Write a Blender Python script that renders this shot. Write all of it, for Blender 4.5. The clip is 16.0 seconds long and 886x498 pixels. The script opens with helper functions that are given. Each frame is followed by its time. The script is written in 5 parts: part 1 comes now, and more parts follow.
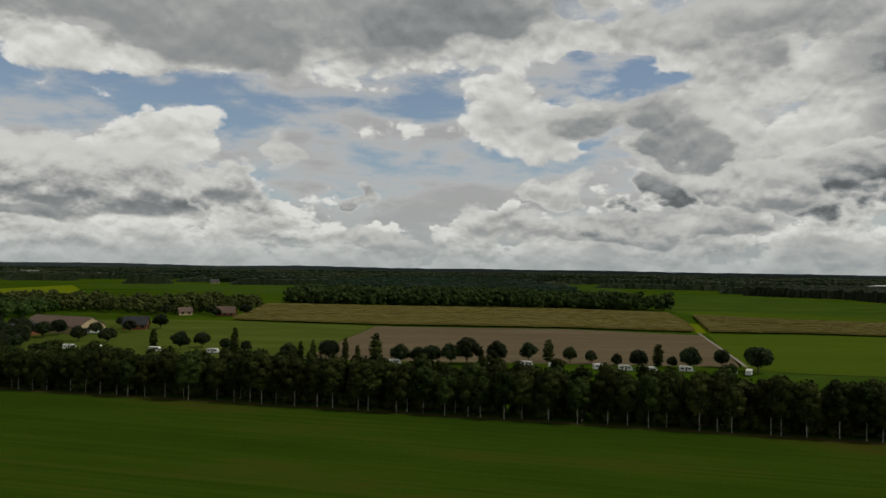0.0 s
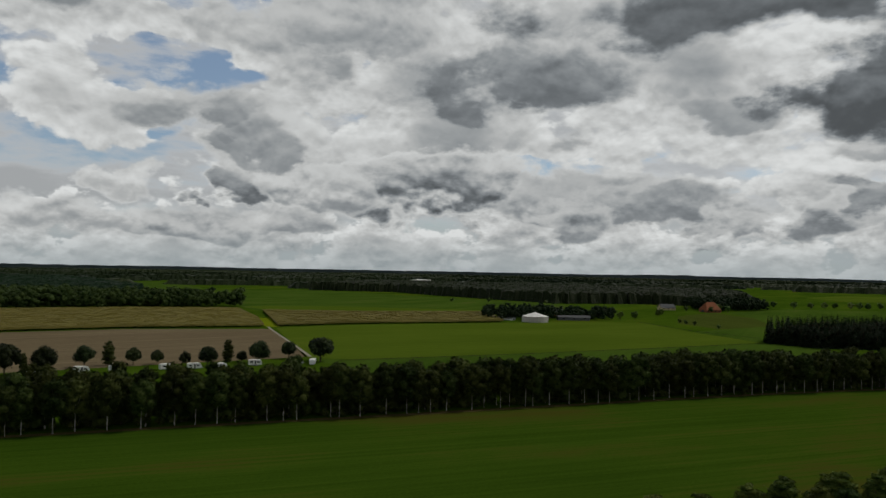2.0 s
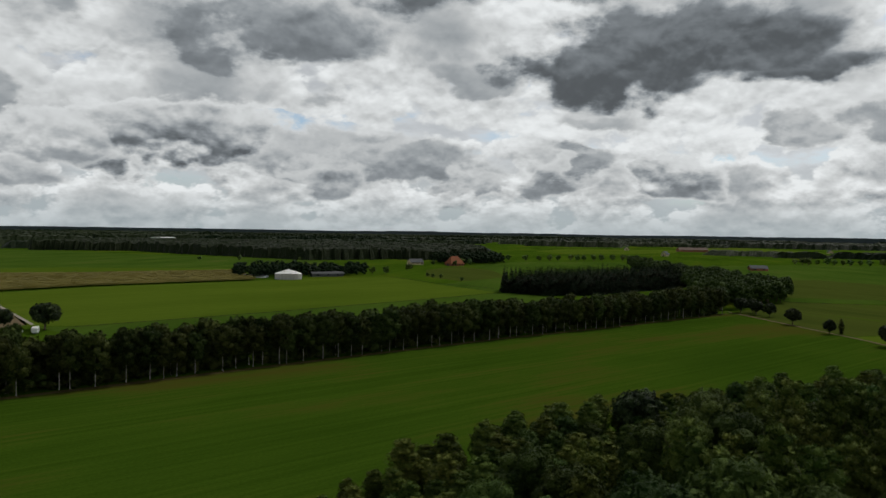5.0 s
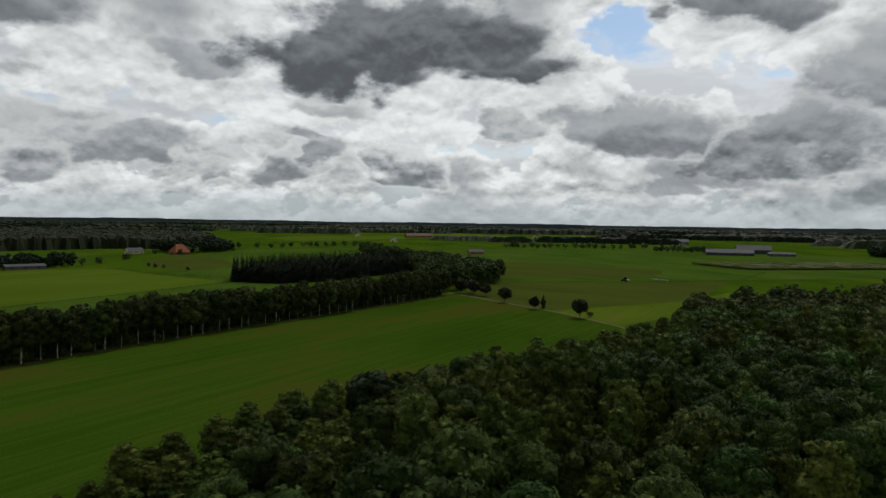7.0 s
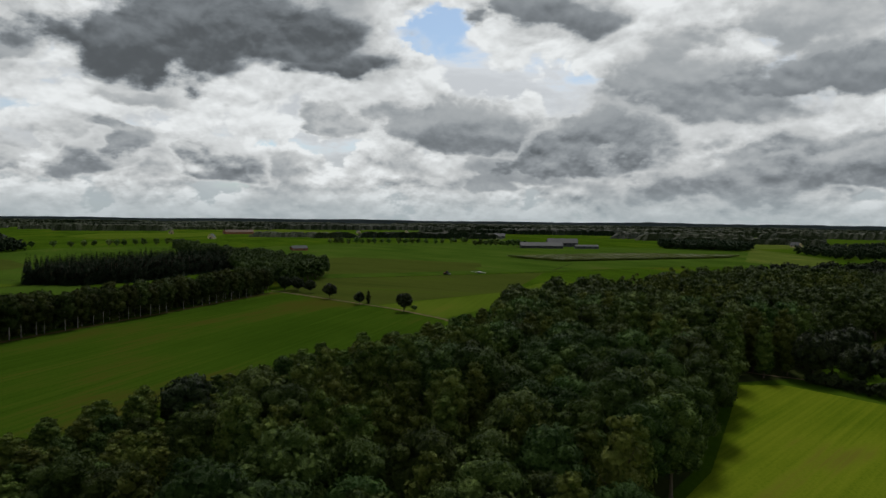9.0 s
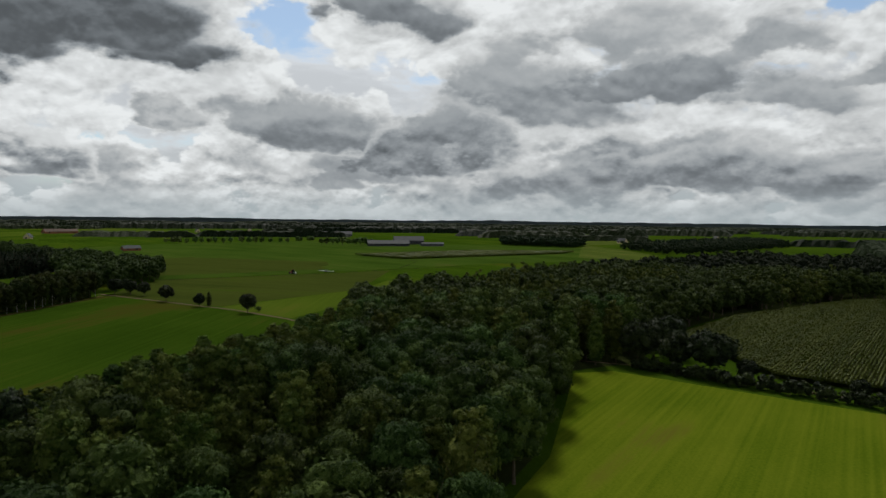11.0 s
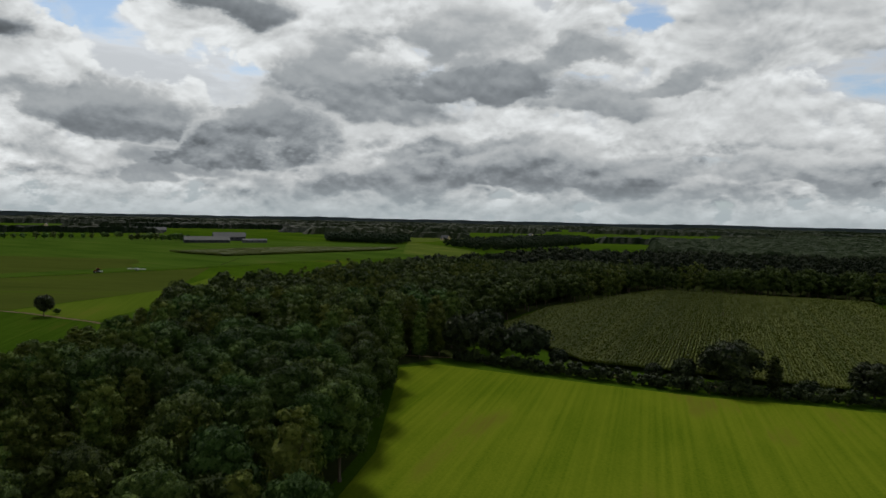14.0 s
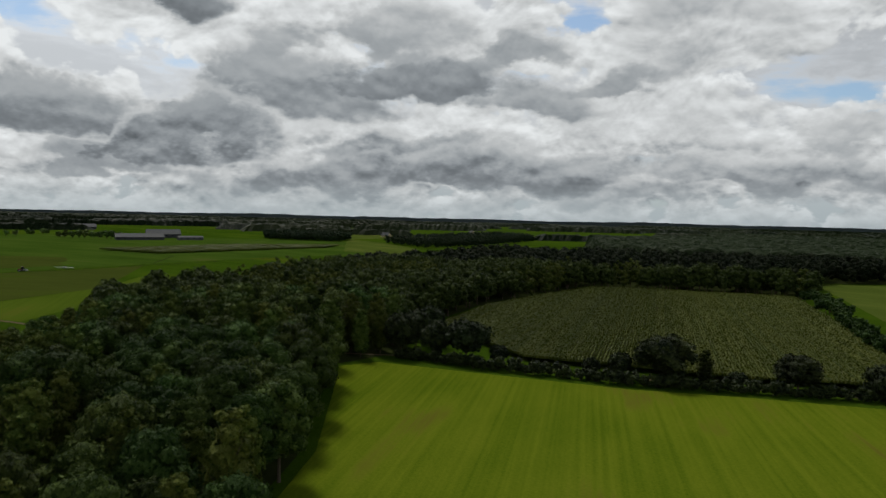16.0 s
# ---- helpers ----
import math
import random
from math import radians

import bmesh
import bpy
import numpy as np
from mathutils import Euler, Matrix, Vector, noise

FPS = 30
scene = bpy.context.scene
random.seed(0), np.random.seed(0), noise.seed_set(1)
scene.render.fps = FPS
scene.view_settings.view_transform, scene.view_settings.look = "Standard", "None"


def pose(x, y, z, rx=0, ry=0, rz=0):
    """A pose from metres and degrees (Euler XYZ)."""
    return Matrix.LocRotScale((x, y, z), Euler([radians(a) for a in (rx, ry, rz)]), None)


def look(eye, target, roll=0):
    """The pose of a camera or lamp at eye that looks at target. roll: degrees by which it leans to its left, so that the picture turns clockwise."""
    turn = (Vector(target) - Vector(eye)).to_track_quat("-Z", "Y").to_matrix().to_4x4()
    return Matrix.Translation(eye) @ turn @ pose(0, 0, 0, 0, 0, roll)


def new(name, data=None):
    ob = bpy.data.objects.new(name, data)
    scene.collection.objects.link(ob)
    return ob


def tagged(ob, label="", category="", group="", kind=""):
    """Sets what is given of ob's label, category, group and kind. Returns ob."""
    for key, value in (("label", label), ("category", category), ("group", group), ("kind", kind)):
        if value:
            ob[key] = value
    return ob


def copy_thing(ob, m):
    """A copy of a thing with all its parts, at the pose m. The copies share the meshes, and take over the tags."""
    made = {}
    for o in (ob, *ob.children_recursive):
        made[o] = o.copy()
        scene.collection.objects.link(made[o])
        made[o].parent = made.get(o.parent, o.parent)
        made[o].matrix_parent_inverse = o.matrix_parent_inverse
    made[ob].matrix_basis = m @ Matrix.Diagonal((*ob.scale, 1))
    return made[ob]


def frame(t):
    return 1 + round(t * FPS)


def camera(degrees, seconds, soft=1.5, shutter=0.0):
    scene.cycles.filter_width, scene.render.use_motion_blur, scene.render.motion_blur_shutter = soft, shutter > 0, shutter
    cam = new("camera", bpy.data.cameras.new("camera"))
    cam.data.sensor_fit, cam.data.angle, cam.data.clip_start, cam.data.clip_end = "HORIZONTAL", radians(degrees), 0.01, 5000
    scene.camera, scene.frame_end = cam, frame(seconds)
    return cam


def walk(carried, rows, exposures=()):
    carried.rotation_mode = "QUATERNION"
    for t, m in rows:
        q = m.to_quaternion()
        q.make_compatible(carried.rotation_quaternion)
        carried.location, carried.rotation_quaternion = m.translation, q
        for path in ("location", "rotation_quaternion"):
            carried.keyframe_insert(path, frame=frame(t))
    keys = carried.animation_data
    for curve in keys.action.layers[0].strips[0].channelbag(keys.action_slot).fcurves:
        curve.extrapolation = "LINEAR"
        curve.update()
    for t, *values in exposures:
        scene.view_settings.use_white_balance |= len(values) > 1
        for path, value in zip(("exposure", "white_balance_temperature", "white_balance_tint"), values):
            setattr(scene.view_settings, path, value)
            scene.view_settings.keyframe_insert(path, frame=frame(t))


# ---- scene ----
# ---- camera: a drone that turns where it hovers, 42 m over the field ----
cam = camera(63.43, 16.0, soft=1.5)
EYE = 42.0
ROWS = [
    (0, 0.00, 1.41, -0.91), (0.5, -14.16, 1.59, -1.21), (1, -20.03, 1.64, -1.11), (1.5, -27.05, 1.65, -1.10),
    (2, -33.27, 1.65, -1.07), (2.5, -39.19, 1.64, -1.07), (3, -43.59, 1.65, -1.16), (3.2, -44.29, 1.61, -1.06),
    (5.3, -56.65, -2.24, -1.12), (5.5, -60.01, -2.21, -1.06), (6, -66.43, -2.17, -1.05), (6.5, -70.40, -2.20, -0.99),
    (7, -73.89, -2.23, -0.87), (7.5, -78.53, -2.27, -0.81), (8, -82.14, -2.33, -0.76), (8.5, -85.37, -2.38, -0.73),
    (9, -87.88, -2.40, -0.67), (9.5, -90.68, -2.42, -0.64), (10, -94.05, -2.41, -0.63), (12.5, -107.05, -2.47, -0.88),
    (13, -109.23, -2.47, -1.03), (13.5, -111.84, -2.46, -1.12), (14, -113.93, -2.47, -1.18), (14.5, -115.98, -2.51, -1.18),
    (15, -117.43, -2.52, -1.28), (15.5, -118.56, -2.55, -1.37), (16, -118.63, -2.59, -1.33),
]
walk(cam, [(t, pose(0, 0, EYE, 90 + pitch, roll, yaw)) for t, yaw, pitch, roll in ROWS],
     [(0, -0.26, 6850, 10), (1.0, -0.25, 6700, 10), (3.0, -0.22, 6500, 10), (5.5, 0.0, 6450, 10), (16, -0.02, 6450, 10)])

# ---- world: blue sky behind broken cloud ----
SUN_AZ, SUN_EL = 97.0, 50.0
world = bpy.data.worlds.new("world")
scene.world = world
world.use_nodes = True
WN, WL = world.node_tree.nodes, world.node_tree.links
WN.clear()


def plug(tree, socket, value):
    if isinstance(value, bpy.types.NodeSocket):
        tree.links.new(value, socket)
    elif value is not None:
        socket.default_value = value


def maths(tree, op, a, b=None, c=None, clamp=False):
    n = tree.nodes.new("ShaderNodeMath")
    n.operation, n.use_clamp = op, clamp
    for s, v in zip(n.inputs, (a, b, c)):
        plug(tree, s, v)
    return n.outputs[0]


def vmath(tree, op, a, b=None, scale=None):
    n = tree.nodes.new("ShaderNodeVectorMath")
    n.operation = op
    plug(tree, n.inputs[0], a)
    plug(tree, n.inputs[1], b)
    if scale is not None:
        plug(tree, n.inputs["Scale"], scale)
    return n.outputs["Value" if op in ("LENGTH", "DOT_PRODUCT", "DISTANCE") else "Vector"]


def combine(tree, x, y, z):
    n = tree.nodes.new("ShaderNodeCombineXYZ")
    for s, v in zip(n.inputs, (x, y, z)):
        plug(tree, s, v)
    return n.outputs[0]


def noise_at(tree, vector, scale, detail=4.0, rough=0.5, distort=0.0):
    n = tree.nodes.new("ShaderNodeTexNoise")
    plug(tree, n.inputs["Vector"], vector)
    n.inputs["Scale"].default_value, n.inputs["Detail"].default_value = scale, detail
    n.inputs["Roughness"].default_value, n.inputs["Distortion"].default_value = rough, distort
    return n.outputs[0]


def billow_at(tree, vector, scale, detail=3.0, rough=0.5):
    n = tree.nodes.new("ShaderNodeTexVoronoi")
    n.feature, n.normalize = "SMOOTH_F1", True
    plug(tree, n.inputs["Vector"], vector)
    n.inputs["Scale"].default_value, n.inputs["Detail"].default_value, n.inputs["Roughness"].default_value = scale, detail, rough
    n.inputs["Smoothness"].default_value = 0.35
    return n.outputs["Distance"]


def ramp(tree, value, stops, mode="LINEAR"):
    n = tree.nodes.new("ShaderNodeValToRGB")
    n.color_ramp.interpolation = mode
    while len(n.color_ramp.elements) < len(stops):
        n.color_ramp.elements.new(0.5)
    for e, (p, c) in zip(n.color_ramp.elements, stops):
        e.position, e.color = p, (*c, 1) if len(c) == 3 else (c[0], c[0], c[0], 1)
    plug(tree, n.inputs[0], value)
    return n.outputs[0]


def blend(tree, factor, a, b, mode="MIX"):
    n = tree.nodes.new("ShaderNodeMix")
    n.data_type, n.blend_type = "RGBA", mode
    plug(tree, n.inputs["Factor"], factor)
    for s, v in ((n.inputs[6], a), (n.inputs[7], b)):
        plug(tree, s, (*v, 1) if isinstance(v, tuple) and len(v) == 3 else v)
    return n.outputs[2]


def smooth(tree, value, low, high, to_low=0.0, to_high=1.0):
    n = tree.nodes.new("ShaderNodeMapRange")
    n.interpolation_type = "SMOOTHSTEP"
    plug(tree, n.inputs[0], value)
    for i, v in enumerate((low, high, to_low, to_high)):
        plug(tree, n.inputs[1 + i], v)
    return n.outputs[0]


W = world.node_tree
direction = WN.new("ShaderNodeTexCoord").outputs["Generated"]
sep = WN.new("ShaderNodeSeparateXYZ")
plug(W, sep.inputs[0], direction)
DX, DY, DZ = sep.outputs
AZ = maths(W, "MULTIPLY", maths(W, "ARCTAN2", DX, DY), 57.29578)
EL = maths(W, "MULTIPLY", maths(W, "ARCSINE", DZ), 57.29578)

sky = WN.new("ShaderNodeTexSky")
sky.sky_type, sky.sun_disc = "NISHITA", False
sky.sun_elevation, sky.sun_rotation = radians(SUN_EL), radians(SUN_AZ)
sky.air_density, sky.dust_density, sky.ozone_density = 1.0, 0.6, 1.5


# ragged outlines of the clouds
edge_az, edge_el = maths(W, "MULTIPLY_ADD", AZ, 0.13, 3.0), maths(W, "MULTIPLY", EL, 0.23)
ragged = [maths(W, "SUBTRACT", noise_at(W, combine(W, edge_az, edge_el, z), 1.0, 9.0, 0.52), 0.5) for z in (4.4, 17.9)]
puffs = maths(W, "SUBTRACT", 0.36, billow_at(W, combine(W, maths(W, "MULTIPLY_ADD", ragged[0], 1.6, maths(W, "MULTIPLY", AZ, 0.50)), maths(W, "MULTIPLY_ADD", ragged[1], 1.2, maths(W, "MULTIPLY", EL, 0.72)), 2.2), 1.0, 3.0, 0.6))
CAZ = maths(W, "MULTIPLY_ADD", ragged[0], 17.0, AZ)
CEL = maths(W, "ADD", maths(W, "MULTIPLY_ADD", ragged[1], 7.0, EL), maths(W, "MULTIPLY", puffs, -0.9))


def mass(az, el, wide, tall, amount):
    """One body of cloud (amount above 0) or a gap in the cover (below 0), by its compass direction and height in degrees."""
    u = maths(W, "DIVIDE", maths(W, "SUBTRACT", CAZ, az), wide)
    v = maths(W, "DIVIDE", maths(W, "SUBTRACT", CEL, el), tall)
    r2 = maths(W, "ADD", maths(W, "MULTIPLY", u, u), maths(W, "MULTIPLY", v, v))
    return maths(W, "MULTIPLY", maths(W, "EXPONENT", maths(W, "MULTIPLY", r2, -1.0)), amount)


def total(values):
    out = values[0]
    for v in values[1:]:
        out = maths(W, "ADD", out, v)
    return out


# gaps of blue
gaps = total([
    mass(-24, 12.2, 12, 2.2, -0.24), mass(-6, 12.8, 8, 1.4, -0.22), mass(9, 14.8, 7, 1.3, -0.15), mass(14, 19.8, 4, 1.0, -0.24),
    mass(12, 9.4, 2.2, 0.7, -0.18), mass(-8, 9.4, 14, 1.3, -0.19), mass(-3, 6.6, 15, 1.6, -0.10), mass(41.5, 8.5, 4.5, 1.2, -0.30), mass(14, 14, 5, 2.0, -0.20), mass(87.5, 14.4, 5, 1.9, -0.25),
    mass(128, 16.4, 5, 1.2, -0.23), mass(140, 13.4, 4, 1.2, -0.15), mass(146, 9.4, 5, 1.0, -0.18), mass(76, 5.4, 7, 0.7, -0.18),
])
# where only the bright veil shows
thin = total([mass(-3, 8.0, 15, 3.6, -0.20), mass(0, 4.2, 16, 1.8, -0.12), mass(100, 11.2, 8, 1.5, -0.12), mass(60, 7.0, 14, 1.0, -0.10), mass(55, 11.0, 5, 1.3, -0.12), mass(2, 6.5, 9, 2.0, -0.18), mass(93, 10.5, 8, 1.5, -0.1)])
warp = noise_at(W, combine(W, maths(W, "MULTIPLY", AZ, 0.10), maths(W, "MULTIPLY", EL, 0.15), 8.1), 1.0, 3.0, 0.5)
warp = maths(W, "MULTIPLY", maths(W, "SUBTRACT", warp, 0.5), 0.35)
climb = smooth(W, EL, 3.5, 10.0)


def heaps(lift, fine=10.0, puff=5.0, share=1.0):
    """Density of the heaped cloud, seen the given number of degrees higher up."""
    el = maths(W, "ADD", EL, lift)
    wide = combine(W, maths(W, "ADD", maths(W, "MULTIPLY", AZ, 0.10), warp), maths(W, "SUBTRACT", maths(W, "MULTIPLY", el, 0.15), warp), 3.7)
    small = combine(W, maths(W, "ADD", maths(W, "MULTIPLY", AZ, 0.21), warp), maths(W, "SUBTRACT", maths(W, "MULTIPLY", el, 0.34), warp), 11.3)
    n = [maths(W, "SUBTRACT", noise_at(W, v, 1.05, fine, r), maths(W, "ADD", maths(W, "MULTIPLY", billow_at(W, v, s, puff, 0.5), b * share), 0.36 * b * (1 - share))) for v, s, b, r in ((wide, 3.6, 0.40, 0.52), (small, 2.8, 0.42, 0.53))]
    return maths(W, "ADD", maths(W, "MULTIPLY", n[0], climb), maths(W, "MULTIPLY", n[1], maths(W, "SUBTRACT", 1.0, climb)))


heap, smoothed = heaps(0.0), heaps(-0.3, 2.0, 1.0, 0.15)
side, above = heaps(0.0, 5.0, 3.0), heaps(0.6, 5.0, 3.0)
place = maths(W, "ADD", maths(W, "ADD", gaps, thin), -0.225)
dense = maths(W, "ADD", heap, place)
solid = smooth(W, dense, 0.0, 0.065)
deep = maths(W, "ADD", maths(W, "MULTIPLY", maths(W, "ADD", smoothed, place), 0.84), maths(W, "MULTIPLY", dense, 0.16))
thick = smooth(W, deep, 0.0, 0.47)
relief = maths(W, "MULTIPLY", maths(W, "SUBTRACT", side, above), maths(W, "SUBTRACT", 2.2, maths(W, "MULTIPLY", thick, 1.85)))
# the sun stands behind the cover, above the picture
glare = mass(88, 20, 48, 22, 0.20)
body_light = ramp(W, thick, [(0.0, (0.64,)), (0.2, (0.58,)), (0.5, (0.46,)), (0.8, (0.36,)), (1.0, (0.30,))])
body_light = maths(W, "ADD", maths(W, "ADD", body_light, relief), maths(W, "MULTIPLY", glare, maths(W, "SUBTRACT", 1.0, thick)))
# clouds away from the sun show their lit side
body_light = maths(W, "ADD", body_light, maths(W, "ADD", mass(-22, 7, 38, 11, 0.15), mass(118, 2.5, 28, 3.0, -0.10)))
body_light = maths(W, "MINIMUM", maths(W, "SMOOTH_MAX", body_light, 0.15, 0.10), 0.84)
# single clouds, the far ones first: where they stand, how wide and tall, and how bright their base, top and rim are
rough_edge = maths(W, "ADD", maths(W, "MULTIPLY", puffs, 0.75), maths(W, "MULTIPLY", maths(W, "ADD", ragged[0], ragged[1]), 1.7))
swell = maths(W, "ADD", maths(W, "MULTIPLY", maths(W, "SUBTRACT", side, above), 1.8), maths(W, "MULTIPLY", puffs, 0.30))
cover = [solid, body_light]


HEAP = bpy.data.node_groups.new("cloud_heap", "ShaderNodeTree")
for socket in ("across", "up", "rough", "swell", "az", "el", "wide", "tall", "base", "top", "rim", "edge", "depth", "relief", "merge", "behind", "behind_light"):
    HEAP.interface.new_socket(socket, in_out="INPUT", socket_type="NodeSocketFloat")
for socket in ("solid", "light"):
    HEAP.interface.new_socket(socket, in_out="OUTPUT", socket_type="NodeSocketFloat")
given = HEAP.nodes.new("NodeGroupInput").outputs
hu = maths(HEAP, "DIVIDE", maths(HEAP, "SUBTRACT", given["across"], given["az"]), given["wide"])
hv = maths(HEAP, "DIVIDE", maths(HEAP, "SUBTRACT", given["up"], given["el"]), given["tall"])
hlow = maths(HEAP, "MINIMUM", hv, 0.0)
hr = maths(HEAP, "MULTIPLY_ADD", hu, hu, maths(HEAP, "MULTIPLY_ADD", hv, hv, maths(HEAP, "MULTIPLY", maths(HEAP, "MULTIPLY", hlow, hlow), 0.8)))
hd = maths(HEAP, "ADD", maths(HEAP, "SUBTRACT", 1.20, maths(HEAP, "SQRT", hr)), given["rough"])
here = smooth(HEAP, hd, 0.0, given["edge"])
lift = maths(HEAP, "MULTIPLY_ADD", given["swell"], 2.5, hv)
inner = maths(HEAP, "MULTIPLY_ADD", given["swell"], given["relief"], smooth(HEAP, lift, -0.5, 1.0, given["base"], given["top"]))
shine = maths(HEAP, "MULTIPLY_ADD", maths(HEAP, "SUBTRACT", inner, given["rim"]), smooth(HEAP, hd, 0.05, given["depth"]), given["rim"])
merged = maths(HEAP, "SMOOTH_MIN", shine, given["behind_light"], 0.12)
shine = maths(HEAP, "MULTIPLY_ADD", maths(HEAP, "SUBTRACT", merged, shine), given["merge"], shine)
heap_out = HEAP.nodes.new("NodeGroupOutput").inputs
plug(HEAP, heap_out["solid"], maths(HEAP, "MAXIMUM", given["behind"], here))
plug(HEAP, heap_out["light"], maths(HEAP, "MULTIPLY_ADD", maths(HEAP, "SUBTRACT", shine, given["behind_light"]), here, given["behind_light"]))


def cloud(az, el, wide, tall, base, top, rim, soft):
    """A heap of cloud with a flat dark base, a puffed top and a rim that the sun shines through; soft sheets melt into what is behind."""
    n = WN.new("ShaderNodeGroup")
    n.node_tree = HEAP
    for name, value in (("across", CAZ), ("up", CEL), ("rough", rough_edge), ("swell", swell), ("az", az), ("el", el), ("wide", wide), ("tall", tall), ("base", base), ("top", top), ("rim", rim),
                        ("edge", 0.16 + 0.9 * soft), ("depth", 0.42 + 0.6 * soft), ("relief", 0.16 + 0.5 * (top - base)), ("merge", 1.0 if soft >= 0.4 else 0.0), ("behind", cover[0]), ("behind_light", cover[1])):
        plug(W, n.inputs[name], value)
    cover[:] = n.outputs["solid"], n.outputs["light"]


cloud(-18.1, 19.0, 22.2, 4.7, 0.34, 0.42, 0.52, 0.5)
cloud(0.4, 19.4, 10.4, 2.9, 0.27, 0.33, 0.5, 0.7)
cloud(-26.7, 5.1, 8.5, 3.2, 0.3, 0.66, 0.7, 0.16)
cloud(-30.8, 2.7, 5.3, 1.2, 0.28, 0.36, 0.5, 0.4)
cloud(-15.7, 5.2, 2.2, 1.9, 0.34, 0.7, 0.7, 0.2)
cloud(-12.6, 8.6, 1.3, 2.0, 0.5, 0.66, 0.6, 0.5)
cloud(-15.2, 2.8, 2.3, 1.3, 0.5, 0.72, 0.66, 0.3)
cloud(9.8, 5.9, 2.0, 1.2, 0.5, 0.72, 0.66, 0.3)
cloud(-9.2, 4.9, 2.0, 1.1, 0.36, 0.62, 0.6, 0.4)
cloud(23.2, 17.3, 12.2, 3.7, 0.34, 0.55, 0.66, 0.4)
cloud(15.6, 11.1, 6.3, 2.3, 0.32, 0.55, 0.64, 0.35)
cloud(21.7, 8.0, 5.1, 3.3, 0.42, 0.66, 0.7, 0.3)
cloud(7.9, 2.7, 6.2, 1.5, 0.42, 0.64, 0.64, 0.35)
cloud(17.3, 3.0, 5.3, 1.5, 0.4, 0.62, 0.62, 0.35)
cloud(-6.5, 2.0, 5.3, 1.1, 0.4, 0.6, 0.6, 0.4)
cloud(15.6, 10.9, 4.3, 1.9, 0.28, 0.4, 0.64, 0.45)
cloud(20.1, 9.3, 2.7, 2.4, 0.3, 0.45, 0.66, 0.4)
cloud(18.3, 5.5, 2.2, 1.5, 0.18, 0.36, 0.66, 0.25)
cloud(32.5, 6.5, 8.2, 3.1, 0.17, 0.60, 0.76, 0.12)
cloud(23.7, 5.9, 3.6, 2.1, 0.34, 0.62, 0.7, 0.3)
cloud(56.5, 19.2, 16.9, 3.0, 0.14, 0.17, 0.36, 0.7)
cloud(39.5, 14.9, 9.9, 2.6, 0.22, 0.34, 0.6, 0.6)
cloud(23.4, 17.5, 7.6, 2.0, 0.32, 0.42, 0.64, 0.6)
cloud(53.5, 11.8, 6.6, 1.5, 0.36, 0.46, 0.66, 0.6)
cloud(46.0, 5.1, 7.6, 2.2, 0.3, 0.48, 0.66, 0.3)
cloud(61.3, 4.0, 3.7, 1.8, 0.28, 0.52, 0.68, 0.22)
cloud(62.1, 5.9, 3.9, 0.8, 0.28, 0.36, 0.6, 0.4)
cloud(13.8, 2.7, 4.1, 1.6, 0.28, 0.5, 0.62, 0.3)
cloud(21.5, 2.6, 4.3, 1.3, 0.34, 0.5, 0.6, 0.35)
cloud(70.4, 13.1, 13.6, 4.4, 0.095, 0.19, 0.5, 0.42)
cloud(68.5, 10.7, 6.4, 2.6, 0.095, 0.15, 0.45, 0.5)
cloud(80.2, 11.2, 6.1, 1.9, 0.11, 0.2, 0.5, 0.5)
cloud(40.8, 13.5, 8.1, 2.0, 0.19, 0.24, 0.5, 0.6)
cloud(51.1, 4.8, 6.4, 1.5, 0.28, 0.44, 0.66, 0.3)
cloud(45.0, 3.5, 3.1, 1.5, 0.28, 0.46, 0.66, 0.3)
cloud(60.4, 3.8, 3.7, 1.6, 0.28, 0.5, 0.68, 0.25)
cloud(61.6, 5.6, 3.5, 1.0, 0.3, 0.4, 0.62, 0.4)
cloud(70.6, 4.1, 3.1, 2.1, 0.27, 0.6, 0.72, 0.16)
cloud(53.5, 11.6, 6.9, 1.8, 0.36, 0.44, 0.62, 0.6)
cloud(63.8, 8.2, 4.9, 1.3, 0.36, 0.46, 0.64, 0.6)
cloud(78.1, 7.2, 2.6, 1.6, 0.28, 0.4, 0.7, 0.3)
cloud(87.5, 6.7, 9.2, 2.5, 0.22, 0.36, 0.68, 0.3)
cloud(96.2, 15.3, 3.8, 2.1, 0.19, 0.26, 0.6, 0.5)
cloud(107.0, 8.5, 8.0, 4.0, 0.25, 0.38, 0.66, 0.5)
cloud(100.5, 5.5, 5.7, 3.5, 0.19, 0.32, 0.66, 0.28)
cloud(117.4, 10.7, 7.1, 2.0, 0.22, 0.32, 0.6, 0.5)
cloud(115.7, 4.3, 10.0, 2.9, 0.21, 0.34, 0.62, 0.3)
cloud(123.8, 12.8, 4.0, 2.2, 0.34, 0.44, 0.64, 0.6)
cloud(63.4, 5.2, 2.7, 1.5, 0.24, 0.36, 0.64, 0.35)
cloud(93.8, 3.7, 3.1, 1.3, 0.34, 0.42, 0.64, 0.4)
cloud(113.7, 14.2, 9.6, 2.5, 0.38, 0.5, 0.66, 0.6)
cloud(117.9, 3.1, 14.5, 2.3, 0.23, 0.34, 0.6, 0.35)
cloud(133.5, 10.5, 4.2, 1.2, 0.34, 0.46, 0.64, 0.5)
cloud(140.6, 3.4, 4.3, 1.9, 0.36, 0.56, 0.66, 0.3)
cloud(134.7, 1.6, 5.8, 1.4, 0.33, 0.44, 0.6, 0.4)
